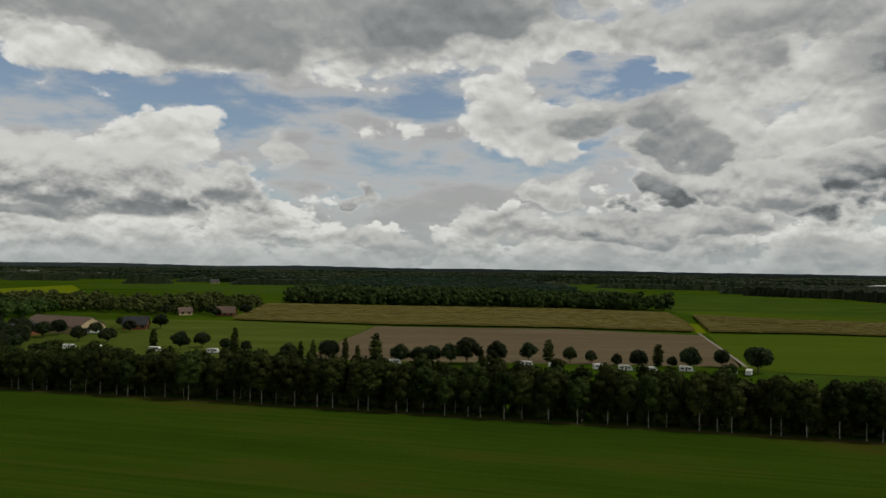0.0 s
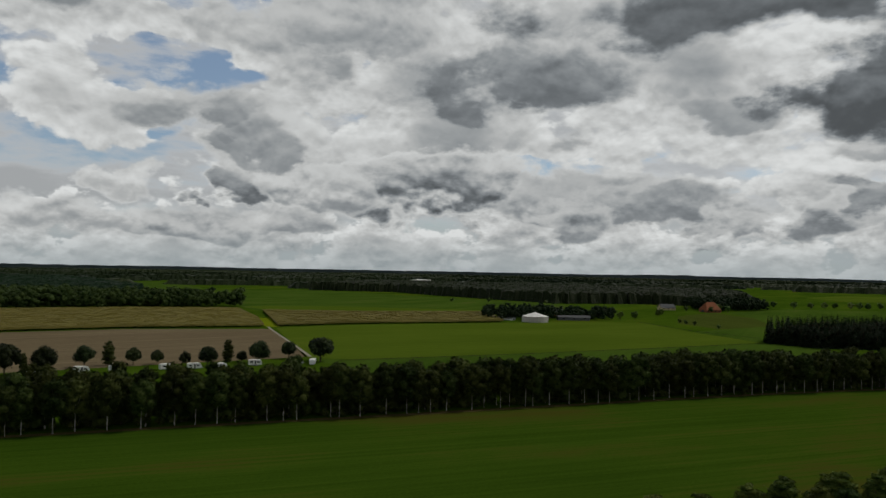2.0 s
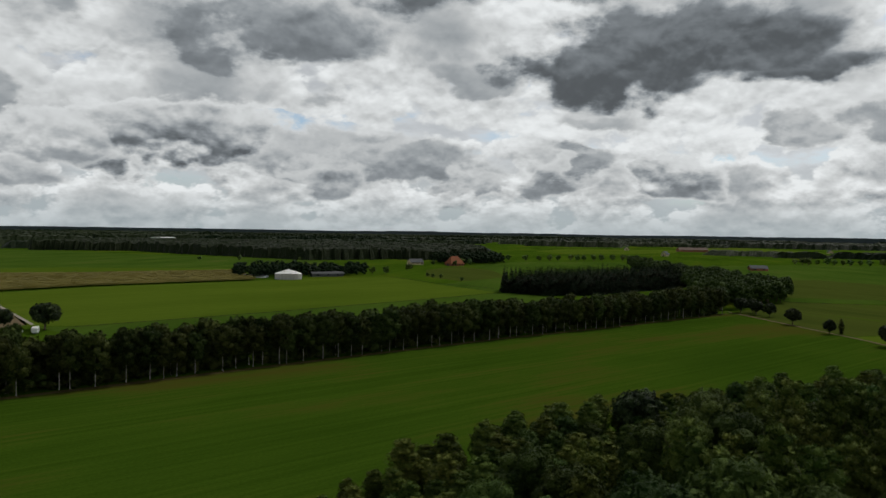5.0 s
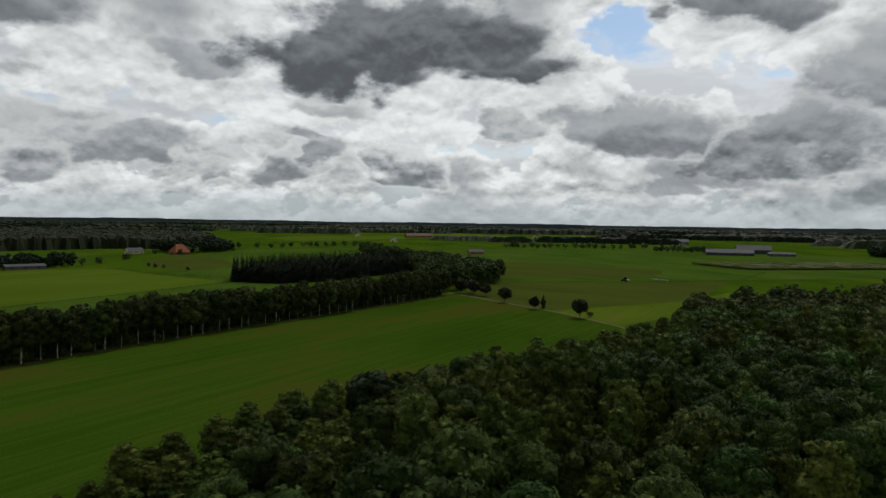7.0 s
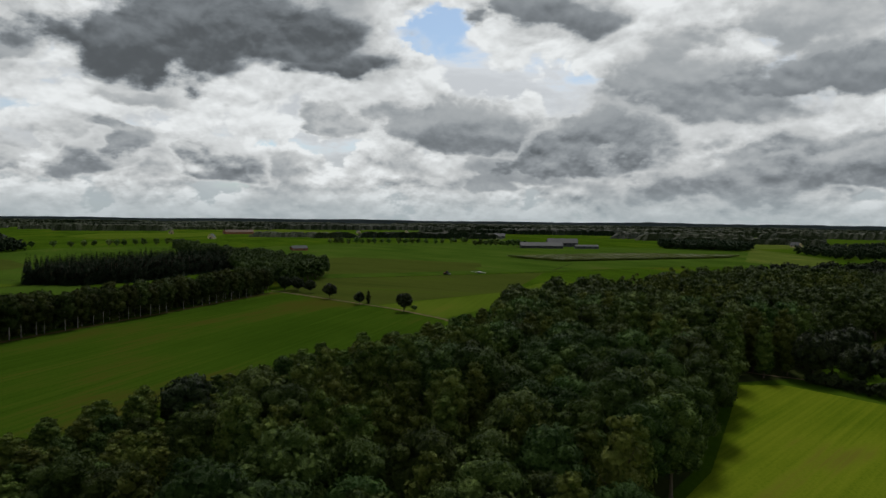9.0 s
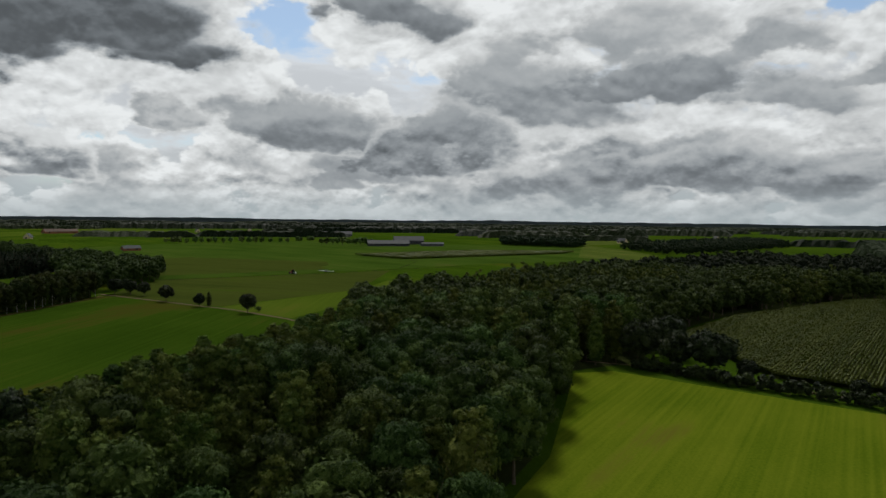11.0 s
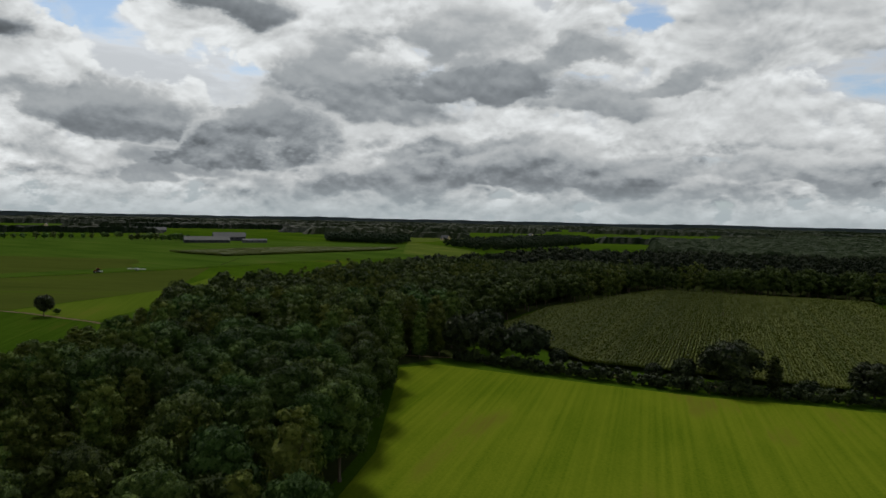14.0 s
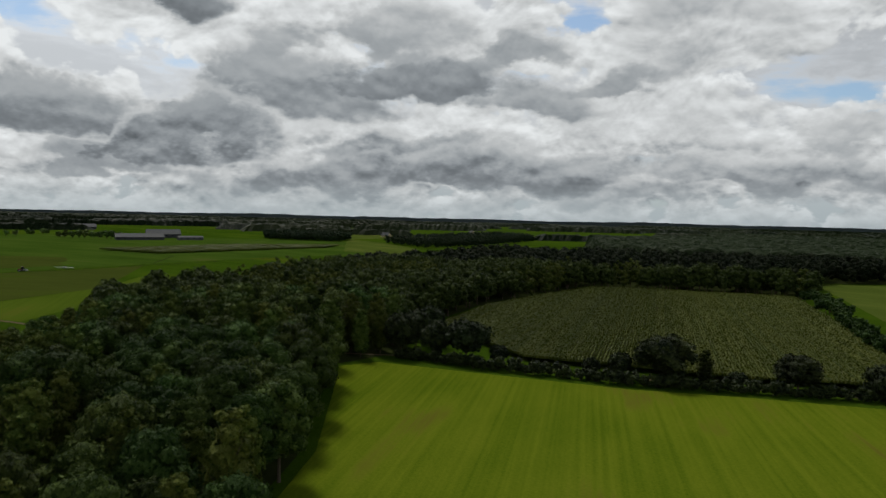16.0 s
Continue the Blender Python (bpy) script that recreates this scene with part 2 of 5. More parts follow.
cloud(124.9, 9.1, 6.6, 2.2, 0.3, 0.42, 0.62, 0.6)
cloud(146.1, 6.5, 5.7, 1.4, 0.42, 0.54, 0.64, 0.5)
cloud(141.0, 3.2, 12.0, 1.6, 0.32, 0.42, 0.54, 0.5)
cloud(128.0, 3.6, 9.0, 1.5, 0.30, 0.40, 0.52, 0.5)
solid, body_light = cover[0], maths(W, "SMOOTH_MAX", cover[1], 0.10, 0.04)
# a thin bright veil behind the heaps
fine = combine(W, maths(W, "ADD", maths(W, "MULTIPLY", AZ, 0.07), warp), maths(W, "MULTIPLY", EL, 0.22), 21.0)
sheet = maths(W, "ADD", noise_at(W, fine, 1.6, 9.0, 0.58), maths(W, "MULTIPLY", gaps, 1.0))
veil = smooth(W, sheet, 0.26, 0.50, 0.16, 0.96)
veil_light = maths(W, "ADD", smooth(W, sheet, 0.38, 0.60, 0.57, 0.43), glare)
clear = vmath(W, "MULTIPLY", sky.outputs[0], (0.078, 0.089, 0.095))
seen = blend(W, veil, clear, vmath(W, "SCALE", (0.965, 1.0, 1.025), scale=maths(W, "MINIMUM", veil_light, 0.8)))
# pale haze towards the horizon, behind the nearer heaps
seen = blend(W, smooth(W, EL, 0.0, 6.0, 0.8, 0.0), seen, (0.38, 0.435, 0.455))
shade = blend(W, smooth(W, body_light, 0.12, 0.6), (0.90, 1.0, 1.075), (0.97, 1.0, 1.0))
seen = blend(W, solid, seen, vmath(W, "SCALE", shade, scale=body_light))
seen = blend(W, smooth(W, EL, -0.2, 3.2, 0.72, 0.0), seen, (0.38, 0.435, 0.455))
# heavy grey cover overhead, unseen, added to dim the light on the land
seen = blend(W, smooth(W, EL, 21.0, 40.0, 0.0, 0.88), seen, (0.10, 0.11, 0.125))
background = WN.new("ShaderNodeBackground")
plug(W, background.inputs[0], seen)
background.inputs[1].default_value = 1.0
WL.new(background.outputs[0], WN.new("ShaderNodeOutputWorld").inputs[0])

# ---- sun through thin cloud ----
sun = new("sun", bpy.data.lights.new("sun", "SUN"))
sun.data.energy, sun.data.angle, sun.data.color = 1.95, radians(15), (1.0, 0.95, 0.86)
a, e = radians(SUN_AZ), radians(SUN_EL)
sun.matrix_world = look((0, 0, 0), (-math.sin(a) * math.cos(e), -math.cos(a) * math.cos(e), -math.sin(e)))


# ---- materials ----
def material(name):
    m = bpy.data.materials.new(name)
    m.use_nodes = True
    t = m.node_tree
    return m, t, t.nodes["Principled BSDF"]


def surface(name, low, high, scale, fine=6.0, rough=0.85, bump=0.3, metal=0.0, by_world=False, tint=0.0, spread=0.25):
    """A surface with two scales of variation between two colours, in metres of the object or of the world."""
    m, t, p = material(name)
    if by_world:
        at = t.nodes.new("ShaderNodeNewGeometry").outputs["Position"]
    else:
        at = t.nodes.new("ShaderNodeTexCoord").outputs["Object"]
    big = noise_at(t, at, scale, 4.0, 0.6)
    small = noise_at(t, at, scale * fine, 5.0, 0.65)
    f = maths(t, "ADD", maths(t, "MULTIPLY", big, 0.6), maths(t, "MULTIPLY", small, 0.4))
    col = ramp(t, f, [(0.5 - spread, low), (0.5 + spread, high)])
    if tint:
        r = t.nodes.new("ShaderNodeObjectInfo").outputs["Random"]
        h = t.nodes.new("ShaderNodeHueSaturation")
        plug(t, h.inputs["Hue"], smooth(t, r, 0.0, 1.0, 0.5 - 0.04 * tint, 0.5 + 0.03 * tint))
        plug(t, h.inputs["Value"], smooth(t, maths(t, "FRACT", maths(t, "MULTIPLY", r, 7.3)), 0.0, 1.0, 1 - 0.3 * tint, 1 + 0.35 * tint))
        plug(t, h.inputs["Color"], col)
        col = h.outputs[0]
    plug(t, p.inputs["Base Color"], col)
    p.inputs["Roughness"].default_value, p.inputs["Metallic"].default_value = rough, metal
    p.inputs["Specular IOR Level"].default_value = 0.0 if by_world else 0.12
    if bump:
        b = t.nodes.new("ShaderNodeBump")
        b.inputs["Strength"].default_value, b.inputs["Distance"].default_value = bump, 0.05
        plug(t, b.inputs["Height"], small)
        plug(t, p.inputs["Normal"], b.outputs[0])
    return m


def farmland(name, low, high, patch, patch_colour, angle, line=3.0, strength=0.5, patch_at=0.56, rough=0.95):
    """Field: blades at hand's width, drill lines along one direction, and wide patches where the growth is thin."""
    m, t, p = material(name)
    at = t.nodes.new("ShaderNodeNewGeometry").outputs["Position"]
    turn = t.nodes.new("ShaderNodeVectorRotate")
    turn.rotation_type = "Z_AXIS"
    plug(t, turn.inputs["Vector"], at)
    turn.inputs["Angle"].default_value = -radians(angle)
    along = vmath(t, "MULTIPLY", turn.outputs[0], (0.005, 1.0 / line, 1.0))
    streak = noise_at(t, along, 1.0, 3.0, 0.6)
    blades = noise_at(t, at, 1.6, 4.0, 0.7)
    wide = noise_at(t, vmath(t, "MULTIPLY", turn.outputs[0], (0.35, 1.0, 1.0)), 1.0 / patch, 4.0, 0.55)
    f = maths(t, "ADD", maths(t, "MULTIPLY", streak, strength), maths(t, "ADD", maths(t, "MULTIPLY", blades, 0.35), maths(t, "MULTIPLY", wide, 0.65 - strength * 0.5)))
    f = maths(t, "DIVIDE", f, 1.0 + strength * 0.5)
    col = ramp(t, f, [(0.40, low), (0.60, high)])
    bare = smooth(t, maths(t, "ADD", maths(t, "MULTIPLY", wide, 0.75), maths(t, "MULTIPLY", streak, 0.25)), patch_at, patch_at + 0.13)
    plug(t, p.inputs["Base Color"], blend(t, bare, col, patch_colour))
    p.inputs["Roughness"].default_value = rough
    p.inputs["Specular IOR Level"].default_value = 0.0
    b = t.nodes.new("ShaderNodeBump")
    b.inputs["Strength"].default_value, b.inputs["Distance"].default_value = 0.5, 0.12
    plug(t, b.inputs["Height"], blades)
    plug(t, p.inputs["Normal"], b.outputs[0])
    return m


def leafage(name, low, high, spot=7.0, tint=1.0, gloss=0.03):
    """Leaves: colour from leaf to leaf, and from tree to tree; fine noise paints the shaded gaps between leaves."""
    m, t, p = material(name)
    geo = t.nodes.new("ShaderNodeNewGeometry")
    leaf = geo.outputs["Random Per Island"]
    tree = noise_at(t, geo.outputs["Position"], 1.0 / spot, 2.0, 0.5)
    gap_grain = noise_at(t, geo.outputs["Position"], 7.0, 3.0, 0.7)
    f = maths(t, "ADD", maths(t, "MULTIPLY", leaf, 0.34), maths(t, "ADD", maths(t, "MULTIPLY", tree, 0.22), maths(t, "MULTIPLY", gap_grain, 0.44)))
    col = ramp(t, f, [(0.33, low), (0.67, high)])
    r = t.nodes.new("ShaderNodeObjectInfo").outputs["Random"]
    h = t.nodes.new("ShaderNodeHueSaturation")
    plug(t, h.inputs["Hue"], smooth(t, r, 0.0, 1.0, 0.5 - 0.02 * tint, 0.5 + 0.02 * tint))
    plug(t, h.inputs["Value"], smooth(t, maths(t, "FRACT", maths(t, "MULTIPLY", r, 7.3)), 0.0, 1.0, 1 - 0.3 * tint, 1 + 0.3 * tint))
    plug(t, h.inputs["Color"], col)
    plug(t, p.inputs["Base Color"], h.outputs[0])
    p.inputs["Roughness"].default_value = 0.6
    p.inputs["Specular IOR Level"].default_value = gloss
    b = t.nodes.new("ShaderNodeBump")
    b.inputs["Strength"].default_value, b.inputs["Distance"].default_value = 0.9, 0.35
    plug(t, b.inputs["Height"], gap_grain)
    plug(t, p.inputs["Normal"], b.outputs[0])
    return m


OAK = leafage("oak_leaves", (0.017, 0.038, 0.007), (0.089, 0.135, 0.030), tint=1.1, gloss=0.05)
DARK_LEAF = leafage("very_dark_leaves", (0.005, 0.011, 0.004), (0.040, 0.055, 0.018), gloss=0.1)
ASH = leafage("olive_leaves", (0.027, 0.050, 0.007), (0.122, 0.156, 0.032))
MIXED = leafage("mixed_leaves", (0.014, 0.026, 0.006), (0.070, 0.092, 0.026), spot=16.0)
BIRCH = leafage("birch_leaves", (0.010, 0.020, 0.004), (0.062, 0.078, 0.020))
SPRUCE = leafage("spruce_needles", (0.008, 0.016, 0.007), (0.022, 0.034, 0.014))
FARWOOD = leafage("distant_leaves", (0.006, 0.014, 0.006), (0.026, 0.038, 0.016), spot=24.0)
BARK = surface("brown_bark", (0.05, 0.04, 0.03), (0.14, 0.11, 0.08), 3.0)
WHITE_BARK = surface("birch_bark", (0.06, 0.055, 0.045), (0.45, 0.43, 0.39), 1.2, spread=0.12)

GRASS = farmland("rough_grass", (0.026, 0.056, 0.004), (0.055, 0.100, 0.007), 60, (0.075, 0.085, 0.008), 20, strength=0.2)
NEAR_FIELD = farmland("young_crop", (0.024, 0.052, 0.004), (0.043, 0.080, 0.007), 34, (0.054, 0.058, 0.009), -13, line=1.6, strength=0.32, patch_at=0.50)
MEADOW = farmland("mown_meadow", (0.074, 0.118, 0.006), (0.140, 0.176, 0.012), 22, (0.120, 0.122, 0.016), -40, line=1.4, strength=0.38, patch_at=0.55)
BRIGHT = farmland("bright_grass", (0.055, 0.090, 0.008), (0.080, 0.120, 0.012), 50, (0.088, 0.108, 0.014), -10, strength=0.3)
PASTURE = farmland("pasture_grass", (0.034, 0.067, 0.008), (0.058, 0.102, 0.013), 40, (0.072, 0.088, 0.018), 30, strength=0.2)
DRY_PASTURE = farmland("dry_pasture", (0.060, 0.088, 0.014), (0.092, 0.124, 0.022), 30, (0.11, 0.115, 0.03), 0, strength=0.2)
PLOUGHED = farmland("ploughed_soil", (0.110, 0.086, 0.052), (0.165, 0.132, 0.080), 40, (0.19, 0.155, 0.10), 5, line=2.0, strength=0.6)
STUBBLE = farmland("brown_green_stubble", (0.040, 0.058, 0.010), (0.062, 0.078, 0.014), 40, (0.044, 0.078, 0.006), 60, strength=0.45)
MAIZE = leafage("maize_leaves", (0.050, 0.068, 0.010), (0.090, 0.106, 0.020), spot=30.0, tint=0.0)
MAIZE_RIPE = leafage("maize_tassels", (0.105, 0.092, 0.020), (0.160, 0.138, 0.036), spot=14.0, tint=0.0)
YELLOW = farmland("yellow_green_field", (0.11, 0.15, 0.006), (0.16, 0.20, 0.01), 40, (0.13, 0.17, 0.01), 0, strength=0.3)
TRACK = surface("sandy_track", (0.085, 0.066, 0.038), (0.17, 0.135, 0.085), 0.4, by_world=True)
CONCRETE = surface("pale_concrete_path", (0.20, 0.185, 0.15), (0.34, 0.32, 0.27), 0.5, by_world=True)
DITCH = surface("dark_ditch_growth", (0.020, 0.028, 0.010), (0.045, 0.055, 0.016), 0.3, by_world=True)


# ---- mesh helpers ----
def mesh_of(name, verts, tris, mats, index=None):
    """A mesh from arrays of corners and triangles."""
    me = bpy.data.meshes.new(name)
    verts, tris = np.asarray(verts, dtype=np.float32), np.asarray(tris, dtype=np.int32)
    me.vertices.add(len(verts))
    me.vertices.foreach_set("co", verts.ravel())
    me.loops.add(3 * len(tris))
    me.loops.foreach_set("vertex_index", tris.ravel())
    me.polygons.add(len(tris))
    me.polygons.foreach_set("loop_start", np.arange(len(tris), dtype=np.int32) * 3)
    for m in mats:
        me.materials.append(m)
    if index is not None:
        me.polygons.foreach_set("material_index", np.asarray(index, dtype=np.int32))
    me.polygons.foreach_set("use_smooth", np.zeros(len(tris), dtype=bool))
    me.update(calc_edges=True)
    return me


def part(name, bm, mat, parent, label=""):
    """One mesh object under a thing or a part."""
    me = bpy.data.meshes.new(name)
    bm.normal_update()
    bm.to_mesh(me)
    bm.free()
    me.materials.append(mat)
    ob = new(name, me)
    ob.parent = parent
    return tagged(ob, label) if label else ob


def thing(name, label, category, m=None, group="", kind=""):
    ob = new(name)
    ob.empty_display_size = 0.5
    if m is not None:
        ob.matrix_world = m
    return tagged(ob, label, category, group, kind)


def box(bm, x0, y0, z0, x1, y1, z1):
    vs = [bm.verts.new((x, y, z)) for z in (z0, z1) for x, y in ((x0, y0), (x1, y0), (x1, y1), (x0, y1))]
    for f in ((3, 2, 1, 0), (4, 5, 6, 7), (0, 1, 5, 4), (1, 2, 6, 5), (2, 3, 7, 6), (3, 0, 4, 7)):
        bm.faces.new([vs[i] for i in f])
    return bm


def inside(poly, x, y):
    """Which of the points lie inside the outline."""
    p = np.asarray(poly, float)
    hit = np.zeros(np.shape(x), bool)
    for (x0, y0), (x1, y1) in zip(p, np.roll(p, -1, 0)):
        cross = (y0 > y) != (y1 > y)
        hit ^= cross & (x < (x1 - x0) * (y - y0) / (y1 - y0 + 1e-12) + x0)
    return hit


def scatter(poly, step, seed, jitter=0.38):
    """Places inside an outline, about one in each square of the given width."""
    rng = np.random.default_rng(seed)
    p = np.asarray(poly, float)
    gx, gy = np.meshgrid(np.arange(p[:, 0].min(), p[:, 0].max(), step), np.arange(p[:, 1].min(), p[:, 1].max(), step * 0.9))
    gx[1::2] += step / 2
    x, y = (g.ravel() + rng.uniform(-jitter, jitter, g.size) * step for g in (gx, gy))
    keep = inside(poly, x, y)
    return np.stack([x[keep], y[keep]], 1)


# ---- ground and fields ----
def flat(name, outline, z, mat, label, category="field", wobble=0.0, kind="structure"):
    """A field: a sheet that follows its outline, with uneven edges."""
    rng = np.random.default_rng(len(name) + int(abs(outline[0][0])))
    pts = []
    for (x0, y0), (x1, y1) in zip(outline, outline[1:] + outline[:1]):
        n = max(1, int(math.hypot(x1 - x0, y1 - y0) / 12)) if wobble else 1
        for k in range(n):
            off = rng.normal(0, wobble, 2) if k else (0, 0)
            pts.append((x0 + (x1 - x0) * k / n + off[0], y0 + (y1 - y0) * k / n + off[1], z))
    bm = bmesh.new()
    f = bm.faces.new([bm.verts.new(p) for p in pts])
    if f.normal.z < 0:
        f.normal_flip()
    bmesh.ops.triangulate(bm, faces=bm.faces[:])
    ob = part(name, bm, mat, None)
    if ob.data.polygons[0].normal.z < 0:
        ob.data.flip_normals()
    return tagged(ob, label, category, kind=kind)


def strip(name, line, width, z, mat, label, category):
    """A track or ditch of even width along a line."""
    bm = bmesh.new()
    left, right = [], []
    for i, (x, y) in enumerate(line):
        a, b = line[max(i - 1, 0)], line[min(i + 1, len(line) - 1)]
        d = Vector((b[0] - a[0], b[1] - a[1])).normalized() * (width / 2)
        left.append(bm.verts.new((x - d.y, y + d.x, z)))
        right.append(bm.verts.new((x + d.y, y - d.x, z)))
    for i in range(len(line) - 1):
        bm.faces.new((right[i], right[i + 1], left[i + 1], left[i]))
    return tagged(part(name, bm, mat, None), label, category, kind="structure")


bm = bmesh.new()
rings = [0, 60, 140, 300, 600, 1200, 2200, 3400, 4950]
spokes = 64
grid = [[bm.verts.new((r * math.sin(2 * math.pi * k / spokes), r * math.cos(2 * math.pi * k / spokes), 0)) for k in range(spokes)] for r in rings[1:]]
centre = bm.verts.new((0, 0, 0))
for k in range(spokes):
    bm.faces.new((centre, grid[0][(k + 1) % spokes], grid[0][k]))
    for r in range(len(grid) - 1):
        bm.faces.new((grid[r][k], grid[r][(k + 1) % spokes], grid[r + 1][(k + 1) % spokes], grid[r + 1][k]))
tagged(part("ground", bm, GRASS, None), "wide flat farmland of rough dark green grass", "ground", kind="structure")

NEAR_EDGE = [(-420, 295), (-142, 233), (-65, 217), (48, 192), (108, 178), (164, 166), (235, 150), (294, 133), (394, 108)]
near_field = NEAR_EDGE + [(363, 69), (333, 37), (300, 10), (182, 5), (60, 20), (0, -90), (-420, -90)]
flat("near_field", near_field, 0.03, NEAR_FIELD, "wide dark green young crop field with thin brownish patches")
ploughed = [(-62, 318), (-54, 416), (-46, 497), (85, 498), (168, 467), (141, 342), (132, 316)]
flat("ploughed_field", ploughed, 0.05, PLOUGHED, "bare brown ploughed field beside the campsite")
flat("horse_pasture", [(-215, 527), (-155, 526), (-47, 500), (-55, 416), (-64, 316), (-126, 318), (-215, 300), (-330, 400), (-260, 500)], 0.04, DRY_PASTURE, "short green horse pasture beside the farm")
flat("bright_field", [(176, 476), (130, 312), (149, 297), (314, 274), (413, 266), (439, 338), (480, 417), (395, 454), (363, 458), (244, 480)], 0.05, BRIGHT, "bright green grass field in front of the farm")
flat("side_pasture", [(130, 308), (149, 295), (314, 272), (413, 264), (409, 216), (294, 150), (140, 195)], 0.04, PASTURE, "green pasture strip behind the tree row")
flat("far_pasture", [(230, 700), (226, 655), (304, 606), (424, 568), (560, 540), (640, 700), (520, 1230), (300, 1250)], 0.05, PASTURE, "wide green pasture beyond the maize")
# sunlit strip of the pasture, its light put into a brighter colour
flat("lit_pasture", [(236, 668), (304, 626), (424, 584), (470, 590), (330, 720), (240, 740)], 0.08, BRIGHT, "strip of green grass beyond the maize, coloured lighter as if sunlit")
flat("brown_field", [(482, 345), (504, 402), (590, 470), (680, 495), (640, 420), (560, 350)], 0.06, STUBBLE, "brownish stubble field beside the farmhouse")
flat("east_pasture", [(413, 264), (439, 338), (482, 343), (560, 350), (640, 420), (700, 490), (860, 520), (980, 420), (824, 331), (600, 215)], 0.04, PASTURE, "green pasture between the farmhouse and the spruce wood")
flat("stubble_field", [(396, 108), (491, 100), (549, -20), (575, -60), (421, -25), (345, 44), (364, 68)], 0.05, STUBBLE, "brown-green stubble field beside the farm track")
flat("sunny_strip", [(343, 43), (421, -26), (480, -48), (470, -90), (330, -5), (302, 10), (333, 37)], 0.06, BRIGHT, "bright green grass strip beside the stubble")
flat("great_pasture", [(491, 102), (565, -20), (674, -189), (690, -330), (1029, -395), (1129, -300), (1180, -90), (1290, 10), (1125, 221), (900, 330), (640, 205)], 0.04, PASTURE, "very wide green pasture with cows in the distance")
flat("stubble_patch", [(520, 118), (585, -5), (690, -10), (760, 130), (640, 190)], 0.07, STUBBLE, "brownish patch of mown stubble in the pasture", wobble=3.0)
meadow = [(30, -5), (102, -29), (120, -41), (156, -57), (186, -70), (187, -82), (156, -107), (132, -127), (114, -148), (99, -163), (0, -270), (-200, -200), (-60, -30)]
flat("meadow", meadow, 0.06, MEADOW, "yellow-green mown meadow with faint tractor lines")
flat("corner_field", [(321, -478), (200, -640), (100, -440), (183, -324)], 0.05, DRY_PASTURE, "green grass field behind a hedge")


# ---- trees ----
ICO = {}


def ball(level):
    """Corners and triangles of a unit icosphere."""
    if level not in ICO:
        bm = bmesh.new()
        bmesh.ops.create_icosphere(bm, subdivisions=level, radius=1.0)
        ICO[level] = (np.array([v.co[:] for v in bm.verts]), np.array([[v.index for v in f.verts] for f in bm.faces]))
        bm.free()
    return ICO[level]


def sprays(points, normals, size, rng, spread=0.45):
    """Leaf sprays: a bent kite of two triangles at each point, turned roughly outwards."""
    n = len(points)
    nn = normals + rng.normal(0, spread, (n, 3))
    nn /= np.linalg.norm(nn, axis=1)[:, None]
    side = np.cross(nn, rng.normal(0, 1, (n, 3)))
    side /= np.linalg.norm(side, axis=1)[:, None] + 1e-9
    tip = np.cross(nn, side)
    s = size * rng.uniform(0.6, 1.35, (n, 1))
    v = np.stack([points - tip * s * 0.6, points + side * s * 0.55 + nn * s * 0.12, points + tip * s * 0.65 - nn * s * 0.1, points - side * s * 0.55 + nn * s * 0.12], 1).reshape(-1, 3)
    q = np.arange(n)[:, None] * 4
    return v, np.concatenate([q + np.array([0, 1, 2]), q + np.array([0, 2, 3])])


def crown(rng, lobes, size, cover, core=1, squash=0.85):
    """A crown of leaf sprays over several lobes, each round a darker low-poly heart."""
    vs, ts, k = [], [], 0
    middle = np.mean([l[:3] for l in lobes], axis=0)
    bv, bt = ball(core)
    for x, y, z, r in lobes:
        c = np.array((x, y, z))
        v = bv * (r * 0.86 * rng.uniform(0.86, 1.10, (len(bv), 1))) * (1, 1, squash) + c
        vs.append(v), ts.append(bt + k)
        k += len(v)
        n = int(cover * r * r / (size * size))
        d = rng.normal(0, 1, (n * 2, 3))
        d /= np.linalg.norm(d, axis=1)[:, None]
        out = (d @ (c - middle + (0, 0, 0.8 * r))) > -0.35 * r * r
        d = d[out][:n]
        p = d * (r * rng.uniform(0.84, 1.10, (len(d), 1))) * (1, 1, squash) + c
        v, t = sprays(p, d, size, rng, 0.36)
        vs.append(v), ts.append(t + k)
        k += len(v)
    return np.concatenate(vs), np.concatenate(ts)


def round_lobes(rng, height, width, base, count):
    """Lobes of a broad crown, between the height of its base and its top."""
    out = []
    mid, half = (height + base) / 2, (height - base) / 2
    for i in range(count):
        a, u = i * 2.39996 + rng.uniform(-0.4, 0.4), (i + 0.5) / count
        zz = 1 - 1.92 * u
        ring = math.sqrt(max(0.05, 1 - zz * zz)) * rng.uniform(0.62, 0.95)
        r = width * rng.uniform(0.19, 0.30)
        out.append((math.cos(a) * ring * (width / 2 - r * 0.5), math.sin(a) * ring * (width / 2 - r * 0.5), mid + zz * (half - r * 0.6), r))
    out.append((0, 0, mid, width * 0.30))
    return out


